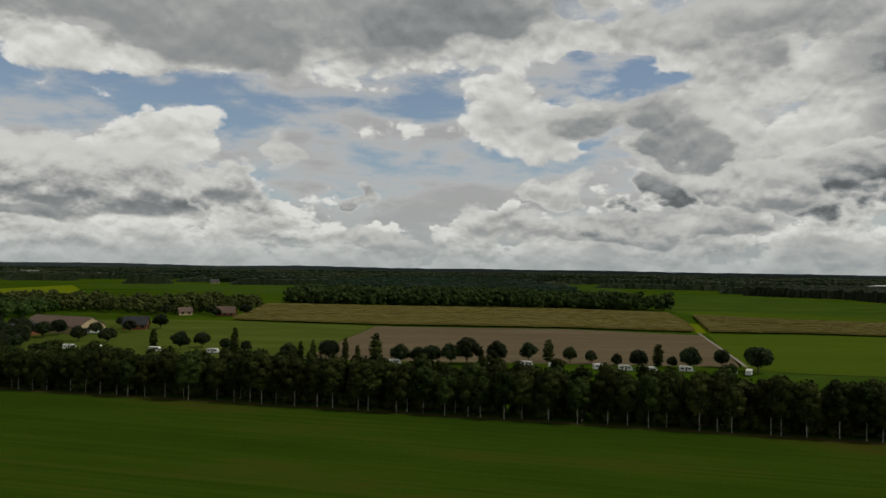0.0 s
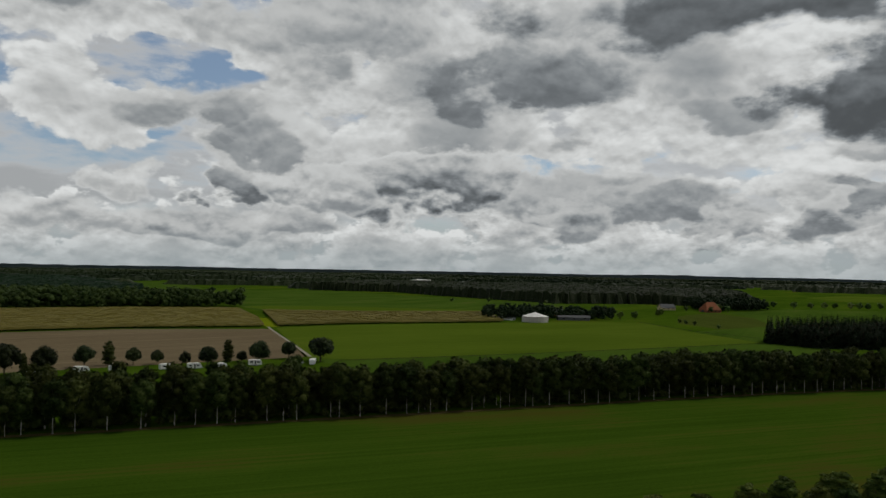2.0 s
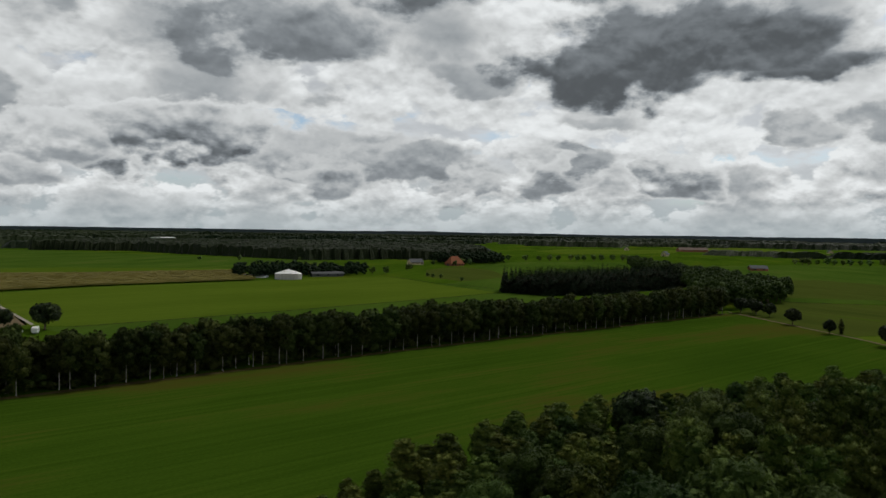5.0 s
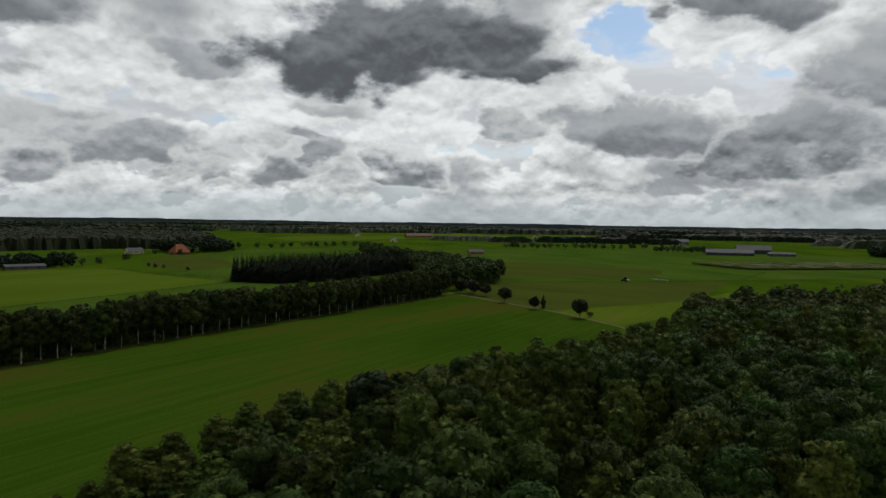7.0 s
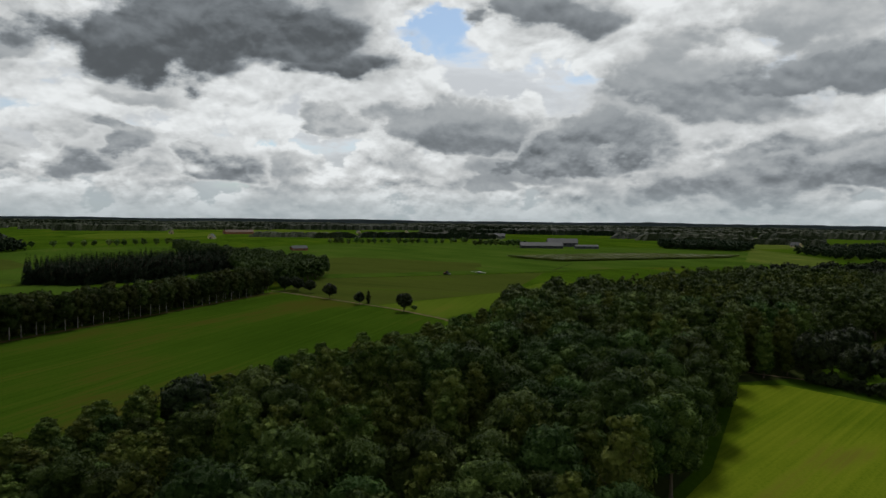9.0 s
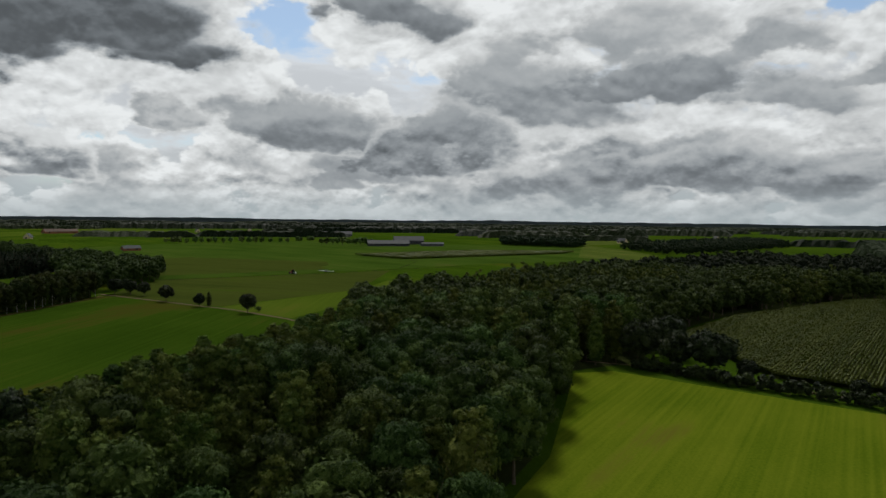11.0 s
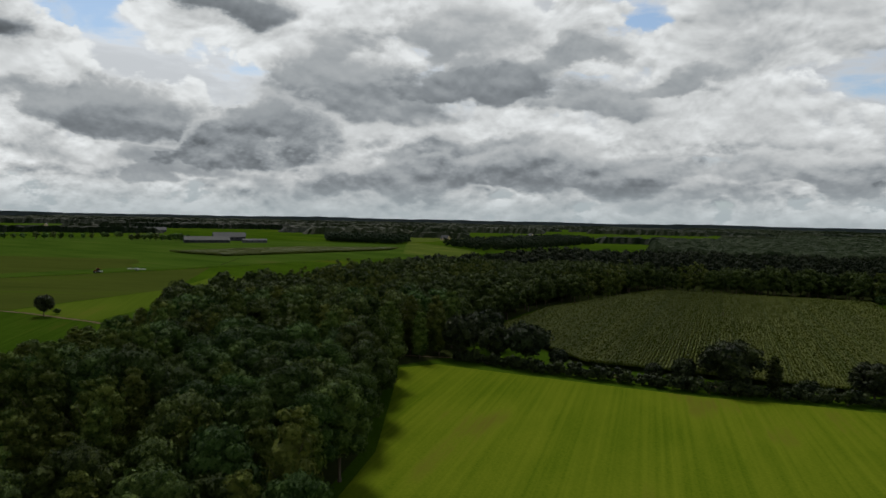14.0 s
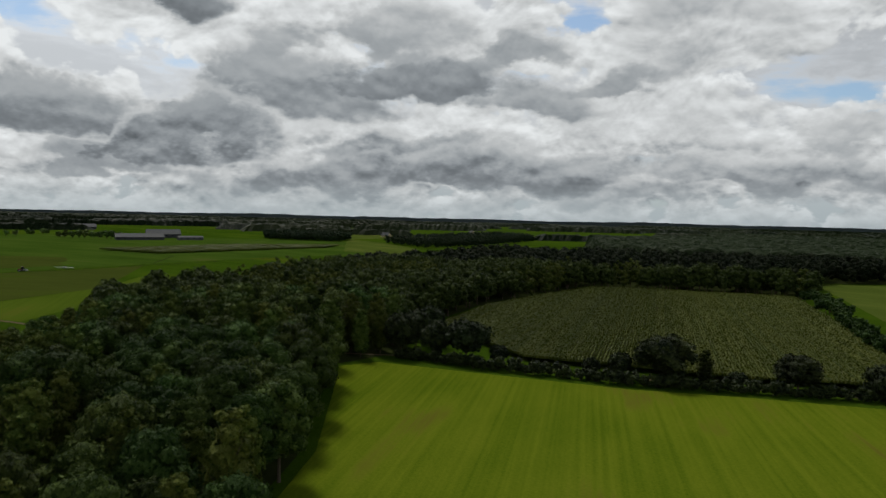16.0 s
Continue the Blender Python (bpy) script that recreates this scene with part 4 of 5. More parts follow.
# ---- maize ----
def maize(name, outline, height, angle, gap, step, mat, label, tufts=0.0, seed=0, spray=0.6, valley=0.45):
    """Standing maize: rows of uneven leafy ridges along one direction, with tassels above them."""
    rng = np.random.default_rng(seed)
    a = math.radians(angle)
    c, s = math.cos(a), math.sin(a)
    p = np.array([(x * c + y * s, -x * s + y * c) for x, y in outline])
    vs, ts, k, tops = [], [], 0, []
    for y in np.arange(p[:, 1].min() + gap / 2, p[:, 1].max(), gap):
        cuts = sorted(x0 + (x1 - x0) * (y - y0) / (y1 - y0) for (x0, y0), (x1, y1) in zip(p, np.roll(p, -1, 0)) if (y0 > y) != (y1 > y))
        for x0, x1 in zip(cuts[::2], cuts[1::2]):
            n = max(2, int((x1 - x0) / step))
            x = np.linspace(x0, x1, n)
            side = rng.uniform(0.42, 0.52, (2, n)) * gap
            h = height * rng.uniform(0.88, 1.06, (2, n))
            ring = np.stack([np.stack([x, y - side[0], np.full(n, height * valley)], 1), np.stack([x, y - side[0] * 0.5, h[0]], 1),
                             np.stack([x, y + side[1] * 0.5, h[1]], 1), np.stack([x, y + side[1], np.full(n, height * valley)], 1)], 1)
            vs.append(ring.reshape(-1, 3))
            i = np.arange(n - 1)[:, None] * 4
            for q in range(3):
                ts.append(np.concatenate([i + (q, q + 4, q + 5), i + (q, q + 5, q + 1)]) + k)
            ts.append(np.array([(0, 1, 2), (0, 2, 3), (4 * n - 4, 4 * n - 2, 4 * n - 3), (4 * n - 4, 4 * n - 1, 4 * n - 2)]) + k)
            k += 4 * n
            if tufts:
                m = int((x1 - x0) * tufts)
                tops.append(np.stack([rng.uniform(x0, x1, m), y + rng.normal(0, gap * 0.18, m), height * rng.uniform(0.85, 1.15, m)], 1))
    v, t = np.concatenate(vs), np.concatenate(ts)
    if tufts:
        q = np.concatenate(tops)
        sv, st = sprays(q, np.tile((0.0, 0.0, 0.6), (len(q), 1)), spray, rng, 0.8)
        v, t = np.concatenate([v, sv]), np.concatenate([t, st + k])
    v = np.stack([v[:, 0] * c - v[:, 1] * s, v[:, 0] * s + v[:, 1] * c, v[:, 2]], 1)
    return tagged(new(name, mesh_of(name, v, t, [mat])), label, "crop", kind="stuff")


CROP = [(236, -127), (281, -178), (336, -282), (330, -300), (257, -366), (200, -308), (128, -229), (104, -188), (124, -162), (172, -122)]
flat("crop_soil", CROP, 0.07, STUBBLE, "soil under standing maize")
maize("maize_crop", CROP, 2.1, -45.5, 1.0, 2.0, MAIZE, "tall green maize in long rows behind a hedge", 1.0, 1, 0.5, 0.62)
maize("ripe_maize", [(-154, 528), (-178, 734), (-47, 721), (123, 718), (214, 682), (190, 557), (170, 484), (85, 504), (-46, 505)], 2.4, 5, 2.2, 5, MAIZE_RIPE, "ripening yellow-brown maize field in front of a wood", 0.0, 2)
maize("maize_strip", [(180, 484), (226, 648), (304, 603), (424, 565), (363, 462), (244, 485)], 2.3, -15, 2.2, 5, MAIZE_RIPE, "strip of ripening brownish maize beside the grass field", 0.0, 3)
maize("maize_block", [(805, -43), (732, -92), (790, -194), (850, -300), (895, -334), (905, -200)], 2.4, 70, 3.5, 6, MAIZE, "dark block of maize in the wide pasture", 0.0, 4)

# ---- tracks, ditches and verges ----
strip("farm_track", [(404, 112), (363, 69), (333, 37), (300, 11), (270, -6)], 2.0, 0.10, TRACK, "sandy brown farm track between fields", "track")
strip("meadow_track", [(215, -62), (200, -81), (194, -90), (164, -113), (132, -145), (122, -153), (99, -178), (60, -218)], 1.5, 0.12, TRACK, "sandy track along the hedge of the meadow", "track")
strip("concrete_path", [(134, 316), (150, 385), (166, 455), (173, 485)], 1.7, 0.11, CONCRETE, "pale concrete path beside the ploughed field", "path")
flat("path_corner", [(172, 484), (178, 520), (190, 557), (196, 570), (204, 566), (186, 500), (181, 482)], 0.10, YELLOW, "light grass corner between maize fields")
for line, w in (([(488, 104), (523, 32), (566, -37), (637, -157), (674, -192)], 1.8), ([(478, 420), (448, 345), (441, 285)], 2.0), ([(140, 298), (237, 282), (345, 270), (412, 263)], 1.6), ([(600, -70), (700, -100), (760, -60)], 1.2)):
    strip("ditch", line, w, 0.13, DITCH, "narrow overgrown ditch between fields", "ditch")
strip("row_verge", [(x, y + 0.5) for x, y in NEAR_EDGE], 3.0, 0.11, surface("dry_verge", (0.05, 0.045, 0.015), (0.11, 0.09, 0.035), 0.3, by_world=True), "dry brown verge under the birch row", "verge")

# ---- single trees ----
def single(kinds, x, y, height, label, wide=1.0, group=""):
    kind = kinds[int(abs(x * 7 + y * 3)) % len(kinds)]
    return plant(kind, x, y, height / kind["height"], (x * 13.7 + y * 5.1) % 6.28, label, group, wide)


single(parkoaks, 139, 55, 10.5, "very dark round tree in front of the oak wood", 1.05)
for x, y, h in ((404, 105, 8.5), (400, 96, 8.0), (394, 88, 7.5), (409, 100, 8), (368, 72, 8.2), (345, 53, 6.2), (320, 29, 8.8)):
    single(parkoaks, x, y, h, "round tree beside the farm track", 0.9, "trees along the track")
single(poplars, 348, 49, 6.6, "slim tree beside the farm track", 1.1)
single(shrubs, 326, 25, 2.6, "low bush beside the farm track")
for x, y, h, w in ((178, -106, 12.6, 1.1), (186, -100, 11.0, 0.9), (193, -92, 13.5, 0.8), (199, -100, 13.0, 0.8), (205, -108, 13.5, 0.8), (149, -128, 5.0, 1.0), (143, -133, 7.2, 0.9), (134, -140, 13.0, 1.2), (113, -164, 9.8, 1.2), (98, -176, 9.0, 1.15), (122, -153, 4.4, 1.2), (170, -112, 6.0, 1.0)):
    single(parkoaks, x, y, h, "dark rounded oak in the hedge beside the meadow", w, "oaks along the meadow")
single(poplars, 128, -148, 9.4, "slim dark tree in the hedge beside the meadow", 1.35)
hedge = along([(190, -90), (162, -109), (134, -132), (119, -149), (98, -174), (68, -208)], 1.25)
woodland("hedge", shrubs, [(x + rng.normal(0, 0.7), y + rng.normal(0, 0.7)) for x, y in hedge], rng.uniform(0.55, 1.35, len(hedge)), "uneven low hedge between meadow and maize", DARK_LEAF, BARK, 41)
side_hedge = along([(288, -420), (259, -376), (232, -350), (201, -316), (158, -262), (128, -231)], 3.0)
woodland("side_hedge", avenue, [(x + rng.normal(0, 2.0), y + rng.normal(0, 2.0) - 3) for x, y in side_hedge], rng.uniform(0.35, 0.85, len(side_hedge)), "bushy hedge along the side of the maize", OAK, BARK, 42)
for x, y, h, k, w in (
    (-66, 310, 8, 0, 1), (-61, 311, 9, 1, 1), (-56, 313, 9.5, 1, 0.9), (-49, 313, 9.5, 0, 1), (-41, 306, 11.5, 1, 0.8), (-36, 308, 8, 1, 1), (-28, 306, 13.5, 1, 1.3), (-18, 308, 8.5, 0, 1), (-10, 309, 7.5, 0, 1),
    (-4, 309, 8.2, 0, 1.1), (4, 310, 9, 0, 1), (11, 311, 12, 0, 0.9), (17, 311, 8, 1, 1.1), (24, 312, 10, 0, 0.95), (39, 322, 8.6, 0, 0.9), (48, 323, 10.2, 1, 1.5), (57, 320, 7.2, 0, 0.9), (66, 318, 6, 0, 0.9),
    (75, 308, 6, 0, 0.8), (83, 303, 8.4, 0, 1), (94, 312, 10, 1, 1.5), (99, 309, 5, 0, 1), (105, 304, 9.5, 0, 1), (122, 313, 8, 0, 0.9), (131, 298, 11, 0, 1.1),
    (-189, 374, 8, 0, 1), (-172, 370, 8, 0, 1.2), (-142, 354, 9, 1, 1.4), (-126, 346, 8.8, 0, 1), (-119, 357, 7.6, 0, 1.1), (-103, 343, 6.4, 0, 1), (-97, 337, 12, 1, 1), (-92, 338, 6, 0, 0.9),
):
    single((parkoaks, poplars)[k], x, y, h, ("round dark tree beside the campsite", "slim upright tree beside the campsite")[k], w, "trees round the campsite")
camp = scatter([(-190, 275), (-190, 310), (-70, 285), (40, 268), (110, 252), (112, 205), (0, 225), (-120, 250)], 12, 44)
for x, y in camp[::2]:
    single(rowoaks, x, y, rng.uniform(5.0, 9.5), "dark tree on the campsite behind the row", 1.0, "trees on the campsite")
yard = scatter([(-310, 350), (-245, 400), (-212, 395), (-195, 320), (-250, 300)], 11, 45)
for x, y in list(map(tuple, yard)) + [(-215, 403), (-229, 394), (-186, 428), (-199, 413), (-247, 424), (-262, 440), (-178, 455), (-206, 462), (-280, 450), (-176, 560), (-190, 585), (-218, 566), (-160, 585)]:
    single(parkoaks, x, y, rng.uniform(6, 10), "dense tree beside the old farm", 1.1, "trees round the old farm")
for (x0, y0), (x1, y1), n, h in (((1121, 220), (1149, 130), 10, 11), ((1153, 117), (1175, 45), 7, 11), ((1234, 33), (1243, 4), 4, 11), ((1117, -10), (1092, -83), 10, 12), ((862, 559), (883, 501), 4, 10), ((909, 498), (1020, 425), 10, 10)):
    for k in range(n):
        u = (k + rng.uniform(-0.25, 0.25)) / (n - 1)
        single(avenue, x0 + (x1 - x0) * u, y0 + (y1 - y0) * u, h * rng.uniform(0.8, 1.1), "round dark tree in a distant avenue", 1.05, "avenue trees")
for x, y, h in ((680, 498, 7), (704, 494, 8), (666, 520, 7), (712, 512, 9), (487, 451, 8), (500, 446, 8), (502, 398, 4), (491, 375, 4.5), (478, 343, 4), (497, 388, 4), (560, 470, 7), (590, 490, 6), (810, 540, 10), (830, 550, 11), (1040, 400, 8), (1129, -415, 9), (1160, -440, 8), (345, 1083, 10), (520, 770, 6), (560, 745, 7), (610, 690, 6)):
    single(avenue, x, y, h, "small round tree standing in a field", 1.0, "field trees")


# ---- buildings and vehicles ----
WHITE = surface("white_sheet", (0.62, 0.63, 0.62), (0.80, 0.80, 0.78), 0.3)
CREAM = surface("cream_plaster", (0.42, 0.34, 0.20), (0.58, 0.48, 0.30), 0.4)
BRICK = surface("red_brick", (0.16, 0.065, 0.035), (0.30, 0.13, 0.07), 0.8)
RED_TILE = surface("orange_roof_tiles", (0.16, 0.055, 0.026), (0.27, 0.10, 0.045), 0.7)
BROWN_ROOF = surface("brown_corrugated_roof", (0.10, 0.070, 0.055), (0.17, 0.125, 0.10), 0.5)
DARK_ROOF = surface("dark_slate_roof", (0.022, 0.024, 0.028), (0.06, 0.062, 0.07), 0.6, rough=0.5)
GREY_ROOF = surface("grey_fibre_roof", (0.06, 0.064, 0.068), (0.115, 0.12, 0.125), 0.3, rough=0.8)
PANE = surface("dark_window_glass", (0.015, 0.018, 0.02), (0.03, 0.035, 0.04), 1.0, rough=0.1, bump=0)
TYRE = surface("black_rubber", (0.012, 0.012, 0.012), (0.03, 0.03, 0.03), 6.0)
PAINT = surface("dark_red_paint", (0.10, 0.012, 0.010), (0.16, 0.03, 0.02), 2.0, rough=0.4)
STEEL = surface("galvanised_steel", (0.30, 0.31, 0.32), (0.48, 0.48, 0.48), 2.0, rough=0.45, metal=0.6)
WOOD = surface("weathered_post", (0.06, 0.05, 0.04), (0.13, 0.11, 0.085), 4.0)


def building(name, label, x, y, turn, length, width, eaves, ridge, wall, roof, hip=0.0, doors=1, windows=4, over=0.6, category="building"):
    """A house or barn with its ridge along its own x: walls with gables, two roof slopes, doors and windows."""
    root = thing(name, label, category, pose(x, y, 0, 0, 0, turn))
    l, w = length / 2, width / 2
    bm = bmesh.new()
    low = [bm.verts.new((a, b, -0.2)) for a, b in ((-l, -w), (l, -w), (l, w), (-l, w))]
    up = [bm.verts.new((a, b, eaves)) for a, b in ((-l, -w), (l, -w), (l, w), (-l, w))]
    for i in range(4):
        bm.faces.new((low[i], low[(i + 1) % 4], up[(i + 1) % 4], up[i]))
    if hip:
        bm.faces.new(up)
    else:
        ends = [bm.verts.new((-l, 0, ridge - 0.15)), bm.verts.new((l, 0, ridge - 0.15))]
        bm.faces.new((up[3], up[0], ends[0]))
        bm.faces.new((up[1], up[2], ends[1]))
        bm.faces.new((up[0], up[1], ends[1], ends[0]))
        bm.faces.new((up[2], up[3], ends[0], ends[1]))
    part("wall", bm, wall, root)
    slope = (ridge - eaves) / w
    for side in (-1, 1):
        bm = bmesh.new()
        ys, zs = side * (w + over), eaves - over * slope
        ring = [(-l - over, ys, zs), (l + over, ys, zs), (l + over - hip, 0, ridge), (-l - over + hip, 0, ridge)]
        a = [bm.verts.new((p[0], p[1], p[2] + 0.25)) for p in ring]
        b = [bm.verts.new(p) for p in ring]
        bm.faces.new(a), bm.faces.new(b[::-1])
        for i in range(4):
            bm.faces.new((b[i], b[(i + 1) % 4], a[(i + 1) % 4], a[i]))
        bmesh.ops.recalc_face_normals(bm, faces=bm.faces[:])
        part("roof_slope", bm, roof, root)
        if hip:
            bm = bmesh.new()
            e = side * (l + over)
            tri = [(e, -w - over, zs), (e, w + over, zs), (e - side * hip, 0, ridge)]
            a = [bm.verts.new((p[0], p[1], p[2] + 0.24)) for p in tri]
            b = [bm.verts.new(p) for p in tri]
            bm.faces.new(a), bm.faces.new(b[::-1])
            for i in range(3):
                bm.faces.new((b[i], b[(i + 1) % 3], a[(i + 1) % 3], a[i]))
            bmesh.ops.recalc_face_normals(bm, faces=bm.faces[:])
            part("hip_slope", bm, roof, root)
    tall = min(3.6, eaves * 0.8)
    for k in range(doors):
        for side in (-1, 1):
            d = width * 0.14
            c = (k - (doors - 1) / 2) * width * 0.4
            part("door", box(bmesh.new(), *((side * l - 0.06), c - d, 0), side * l + 0.06, c + d, tall), DARK_ROOF, root, "dark barn door")
    for k in range(windows):
        c = -l + length * (k + 0.5) / windows
        for side in (-1, 1):
            pane = part("window", box(bmesh.new(), c - 0.9, side * w - 0.05, eaves * 0.4, c + 0.9, side * w + 0.05, eaves * 0.8), PANE, root, "dark window")
    return root


ang = math.degrees(math.atan2(15, -41))
building("old_barn", "old brick barn with a cream gable and brown roof", -225.5, 428, ang, 44, 20, 4.2, 9.0, CREAM, BROWN_ROOF, doors=2, windows=6)
building("farmhouse", "dark-roofed brick farmhouse beside the old barn", -191, 449, 12, 13.5, 11, 3.2, 7.8, BRICK, DARK_ROOF, windows=3)
building("old_shed", "low shed with a dark roof among trees", -236, 398, 80, 26, 12, 3.0, 6.8, BRICK, DARK_ROOF, windows=3)
building("brick_house", "orange brick house behind the pasture", -172, 572, 5, 14, 9, 3.0, 7.5, BRICK, BROWN_ROOF, windows=3)
building("white_house", "small pale house among garden trees", -206, 575, 30, 10, 8, 3.0, 6.0, CREAM, BROWN_ROOF, windows=2)


def round_tank(x, y, radius, wall_height, top, panels=24):
    """A round store: upright wall panels with their seams, a rim and a tented cover with a short vent."""
    root = thing("round_tank", "round pale storage tank with a white tented cover", "tank", pose(x, y, 0))

    def at(k, r, z):
        return (r * math.cos(2 * math.pi * k / panels), r * math.sin(2 * math.pi * k / panels), z)
    for k in range(panels):
        bm = bmesh.new()
        ring = [bm.verts.new(at(k + q, r, z)) for q, r, z in ((0.03, radius, 0), (0.97, radius, 0), (0.97, radius, wall_height), (0.03, radius, wall_height), (0.03, radius - 0.2, 0), (0.97, radius - 0.2, 0), (0.97, radius - 0.2, wall_height), (0.03, radius - 0.2, wall_height))]
        for f in ((0, 1, 2, 3), (7, 6, 5, 4), (1, 5, 6, 2), (4, 0, 3, 7), (3, 2, 6, 7), (4, 5, 1, 0)):
            bm.faces.new([ring[i] for i in f])
        part("wall_panel", bm, TANK, root)
    for name, r0, z0, r1, z1, mat in (("rim", radius + 0.15, wall_height, radius + 0.15, wall_height + 0.3, GREY_ROOF), ("cover", radius + 0.1, wall_height + 0.3, 0.5, top, WHITE), ("vent", 0.5, top, 0.4, top + 0.6, GREY_ROOF)):
        bm = bmesh.new()
        low, up = ([bm.verts.new(at(k, r, z)) for k in range(panels)] for r, z in ((r0, z0), (r1, z1)))
        for k in range(panels):
            bm.faces.new((low[k], low[(k + 1) % panels], up[(k + 1) % panels], up[k]))
        bm.faces.new(up), bm.faces.new(low[::-1])
        part(name, bm, mat, root)
    return root


TANK = surface("pale_concrete_panels", (0.36, 0.34, 0.32), (0.48, 0.46, 0.43), 0.5)
round_tank(393, 458, 11.0, 4.4, 8.0)
building("cow_shed", "long grey-roofed cow shed behind trees", 440, 500, -25, 34, 14, 3.5, 7.5, BRICK, GREY_ROOF)
building("feed_store", "low pale concrete feed store in the farmyard", 384, 489, -65, 20, 7, 1.8, 2.4, WHITE, GREY_ROOF, windows=0, doors=1)
building("machine_shed", "low pale machine shed beside the farmyard", 440, 462, -28, 28, 8, 2.6, 4.0, GREY_ROOF, GREY_ROOF, windows=3)
building("red_farmhouse", "big farmhouse with a steep orange tiled roof", 692, 508, -22, 18, 15, 3.0, 11.0, BRICK, RED_TILE, hip=5, windows=4)
building("side_house", "pale house beside the red-roofed farm", 672, 552, -20, 18, 9, 3.2, 7.0, CREAM, GREY_ROOF, windows=3)
building("cattle_barn", "wide low cattle barn with a grey roof", 1080, -108, 90, 62, 26, 4.0, 8.5, DARK_ROOF, GREY_ROOF, windows=8)
building("tall_barn", "tall grey-roofed barn behind the cattle barn", 1165, -150, 88, 48, 24, 6.0, 12.5, DARK_ROOF, GREY_ROOF, windows=6)
building("long_shed", "low shed with a pale front beside the barn", 1084, -176, 92, 34, 14, 3.6, 5.6, GREY_ROOF, GREY_ROOF, windows=4)
building("far_barn", "long grey barn beyond the avenue", 1640, -40, 90, 82, 26, 4.5, 10.5, DARK_ROOF, GREY_ROOF, windows=8)
building("field_shed", "small pale-roofed shed beside the wood", 902, 216, -55, 20, 10, 3.0, 6.0, BRICK, GREY_ROOF, windows=2)
building("village_barn", "long brown barn beyond the pasture", 1720, 560, -50, 70, 22, 4.5, 10, BRICK, BROWN_ROOF)
for x, y, turn, l, h, roof in ((1017, 2068, 30, 64, 11, WHITE), (968, 1835, 27, 124, 12, WHITE), (946, 1657, 25, 52, 10, GREY_ROOF), (1193, 1950, 20, 60, 14, WHITE), (1357, 1850, 15, 130, 11, WHITE), (-1413, 2528, 60, 140, 12, GREY_ROOF), (590, 1293, 0, 68, 6, GREY_ROOF), (2560, -330, 80, 40, 8, WHITE)):
    building("industrial_hall", "long pale industrial hall far off among woods", x, y, turn, l, 40, h * 0.55, h * 0.7, WHITE, roof, doors=2, windows=8)
for x, y, turn in ((-470, 1480, 10), (-420, 1500, 40), (-330, 1560, 0), (1660, 700, 30), (1560, 430, 0), (1930, 300, 20), (2050, 180, 0), (2120, 40, 60), (2200, -420, 0), (1750, -640, 45), (1500, -900, 0), (760, -1300, 20), (690, -1340, 50), (640, -1290, 0), (1320, 480, 0), (1250, -560, 30)):
    building("far_house", "small distant house with a reddish roof", x, y, turn, 16, 10, 4, 9, CREAM, RED_TILE if int(x) % 2 else GREY_ROOF, windows=3)


def wheel(parent, x, y, z, r, wide):
    bm = bmesh.new()
    bmesh.ops.create_cone(bm, cap_ends=True, segments=14, radius1=r, radius2=r, depth=wide, matrix=pose(x, y, z, 90))
    w = part("wheel", bm, TYRE, parent)
    bm = bmesh.new()
    bmesh.ops.create_cone(bm, cap_ends=True, segments=10, radius1=r * 0.5, radius2=r * 0.5, depth=wide + 0.06, matrix=pose(x, y, z, 90))
    part("rim", bm, STEEL, w)


def caravan(x, y, turn, length=5.6):
    """A touring caravan: rounded body, windows, door, wheels and drawbar."""
    root = thing("caravan", "white touring caravan parked on the campsite", "caravan", pose(x, y, 0, 0, 0, turn), "caravans on the campsite")
    l = length / 2
    bm = bmesh.new()
    side = [(-l, 0.5), (l * 0.92, 0.5), (l, 1.2), (l * 0.85, 2.2), (l * 0.6, 2.6), (-l * 0.85, 2.6), (-l, 2.3)]
    a = [bm.verts.new((p, -1.1, q)) for p, q in side]
    b = [bm.verts.new((p, 1.1, q)) for p, q in side]
    bm.faces.new(a), bm.faces.new(b[::-1])
    for i in range(len(side)):
        j = (i + 1) % len(side)
        bm.faces.new((b[i], b[j], a[j], a[i]))
    bmesh.ops.bevel(bm, geom=bm.edges[:], offset=0.1, segments=2, affect="EDGES")
    bmesh.ops.recalc_face_normals(bm, faces=bm.faces[:])
    part("body", bm, WHITE, root)
    for s in (-1, 1):
        for c in (-0.55, 0.45):
            part("window", box(bmesh.new(), l * c - 0.55, s * 1.1 - 0.03, 1.4, l * c + 0.55, s * 1.1 + 0.03, 2.0), PANE, root)
        wheel(root, -0.1, s * 0.95, 0.33, 0.33, 0.2)
    part("door", box(bmesh.new(), -0.3, -1.13, 0.6, 0.35, -1.07, 2.3), GREY_ROOF, root)
    part("drawbar", box(bmesh.new(), l * 0.9, -0.06, 0.45, l + 1.1, 0.06, 0.57), STEEL, root)
    return root


first = caravan(48, 303, 4)
spots = [(66, 300, 8), (76, 297, -6), (85, 293, 2), (118, 294, 10), (36, 305, 0), (-20, 305, 12), (-106, 333, -5), (-90, 328, 15), (-134, 336, 0), (-162, 338, -10), (-176, 340, 5), (101, 297, -12), (124, 290, 60), (20, 300, 3)]
pitch_rng = random.Random(3)
spots += [(x + pitch_rng.uniform(-3, 3), y + pitch_rng.uniform(-3, 3), pitch_rng.uniform(0, 180)) for x in range(-150, 130, 22) for y in (236 - 0.22 * x, 262 - 0.2 * x) if pitch_rng.random() < 0.75]
for x, y, turn in spots:
    copy_thing(first, pose(x, y, 0, 0, 0, turn))

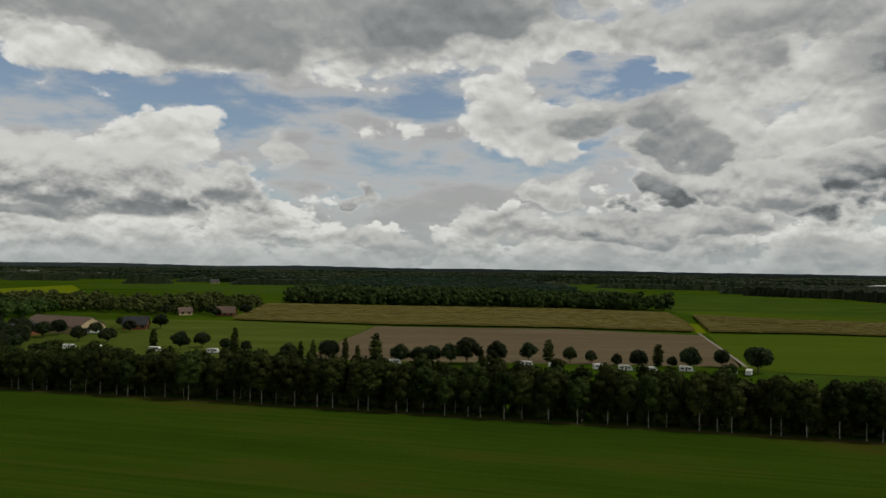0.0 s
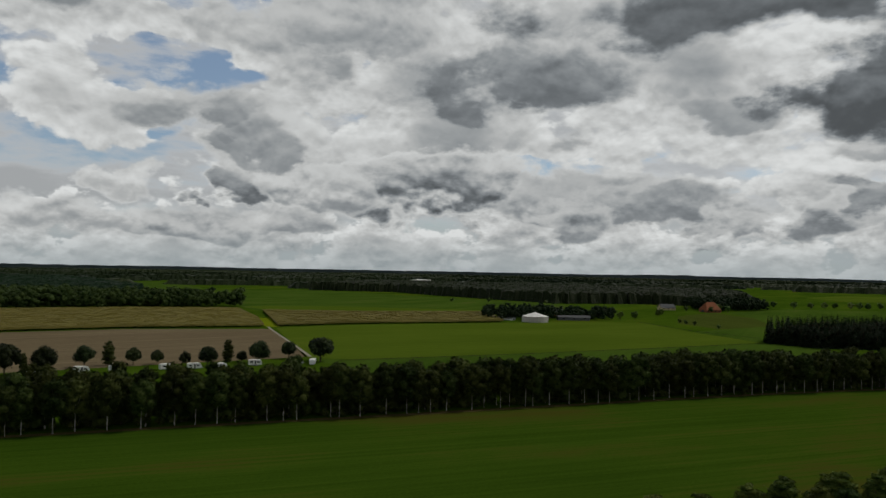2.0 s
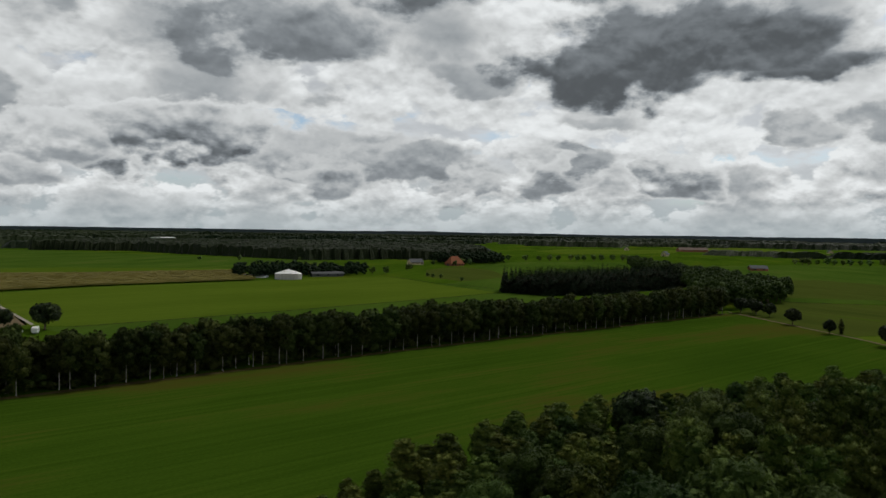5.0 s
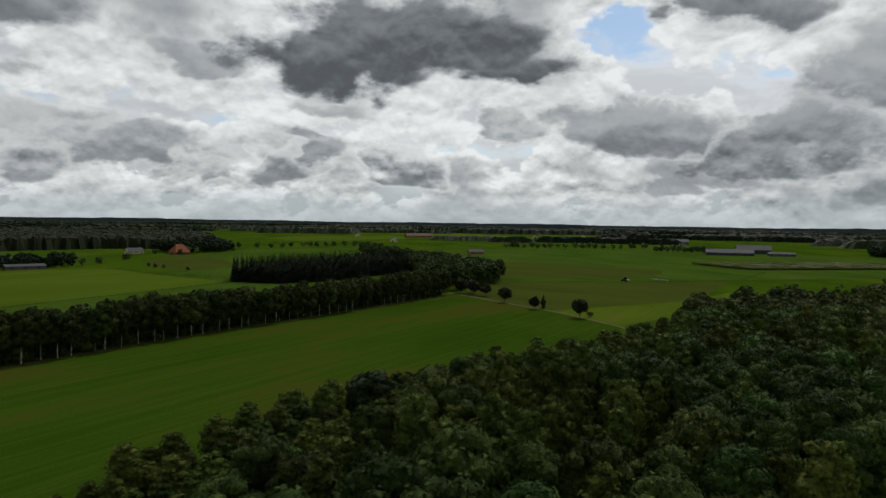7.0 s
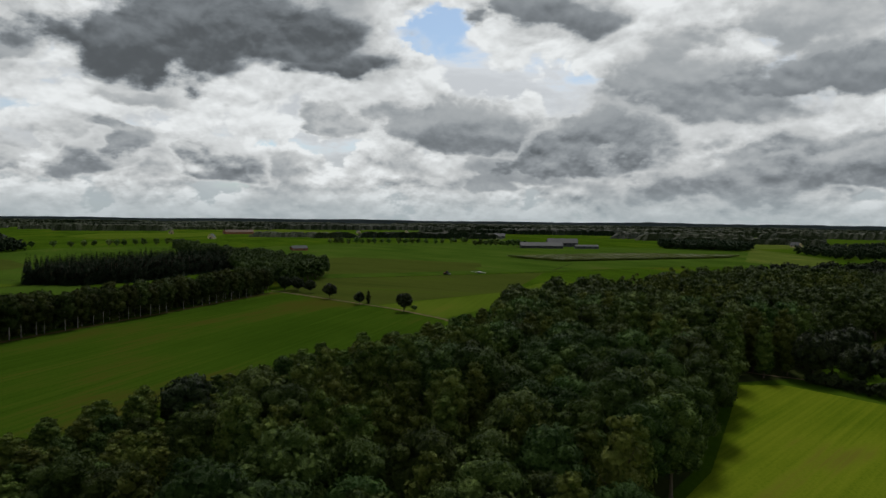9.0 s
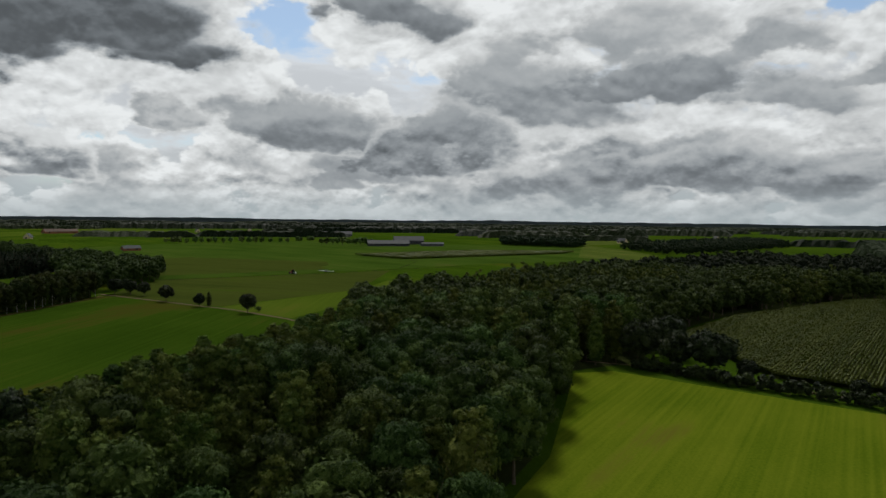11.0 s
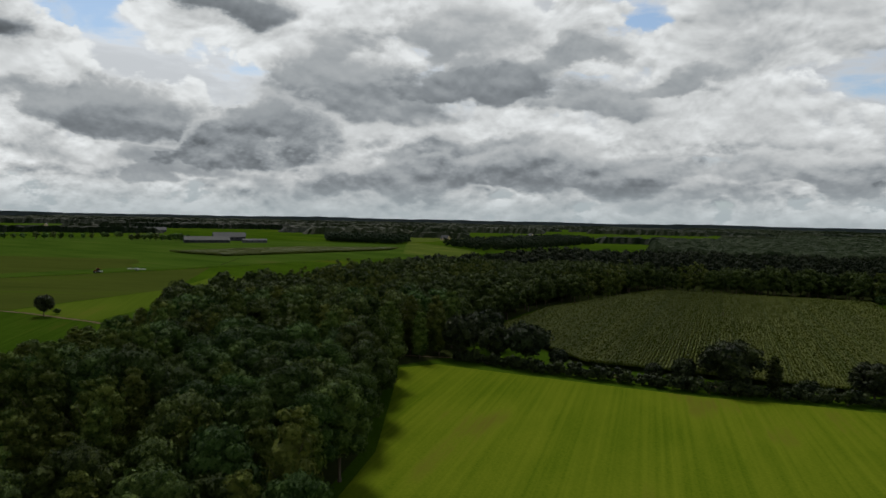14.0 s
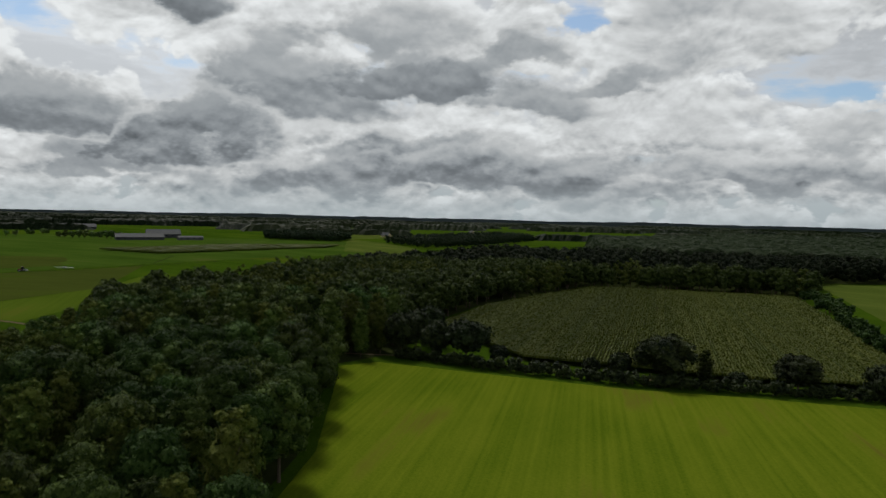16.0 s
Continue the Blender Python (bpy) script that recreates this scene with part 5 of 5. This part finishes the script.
tractor = thing("tractor", "dark red tractor at work in the stubble", "tractor", pose(541, 17, 0, 0, 0, 118))
bm = box(bmesh.new(), 0.2, -0.5, 0.9, 2.2, 0.5, 1.75)
bmesh.ops.bevel(bm, geom=bm.edges[:], offset=0.12, segments=2, affect="EDGES")
part("bonnet", bm, PAINT, tractor)
bm = box(bmesh.new(), -1.4, -0.8, 0.9, 0.2, 0.8, 2.75)
bmesh.ops.bevel(bm, geom=bm.edges[:], offset=0.15, segments=2, affect="EDGES")
part("cab", bm, PANE, tractor, "dark glazed cab")
part("cab_roof", box(bmesh.new(), -1.5, -0.85, 2.78, 0.3, 0.85, 2.95), PAINT, tractor)
for s in (-1, 1):
    wheel(tractor, -0.8, s * 1.0, 0.95, 0.95, 0.5)
    wheel(tractor, 1.7, s * 0.9, 0.62, 0.62, 0.4)
part("hitch_tool", box(bmesh.new(), -3.2, -1.5, 0.3, -1.5, 1.5, 1.1), STEEL, tractor)

boom = thing("irrigation_boom", "long pale irrigation boom lying beside a ditch", "farm machine", pose(556, -8, 0, 0, 0, 48))
part("pipe", box(bmesh.new(), -8, -0.2, 0.9, 8, 0.2, 1.2), WHITE, boom)
part("cart", box(bmesh.new(), -1.2, -0.8, 0.5, 1.2, 0.8, 1.6), STEEL, boom)
for s in (-1, 1):
    wheel(boom, 0, s * 0.95, 0.45, 0.45, 0.25)

post = thing("post", "dark wooden perch standing in the maize", "post", pose(232, -236, 0))
part("pole", box(bmesh.new(), -0.12, -0.12, 0, 0.12, 0.12, 3.9), WOOD, post)
part("crossbar", box(bmesh.new(), -0.5, -0.08, 3.7, 0.5, 0.08, 3.85), WOOD, post)

bale = thing("wrapped_bale", "pale green wrapped silage bale beside the barn", "bale", pose(-207, 416, 0), "bales beside the barn")
bm = bmesh.new()
bmesh.ops.create_cone(bm, cap_ends=True, segments=12, radius1=0.65, radius2=0.65, depth=1.3, matrix=pose(0, 0, 0.65))
bmesh.ops.bevel(bm, geom=[e for e in bm.edges if e.calc_length() < 0.5], offset=0.12, segments=2, affect="EDGES")
part("wrap", bm, surface("pale_green_wrap", (0.40, 0.50, 0.44), (0.58, 0.66, 0.60), 1.5, rough=0.35), bale)
for k in range(13):
    copy_thing(bale, pose(-206 + 0.65 * k + 0.2 * (k % 3), 414 + 1.35 * k, 0 if k % 2 else 0.0))
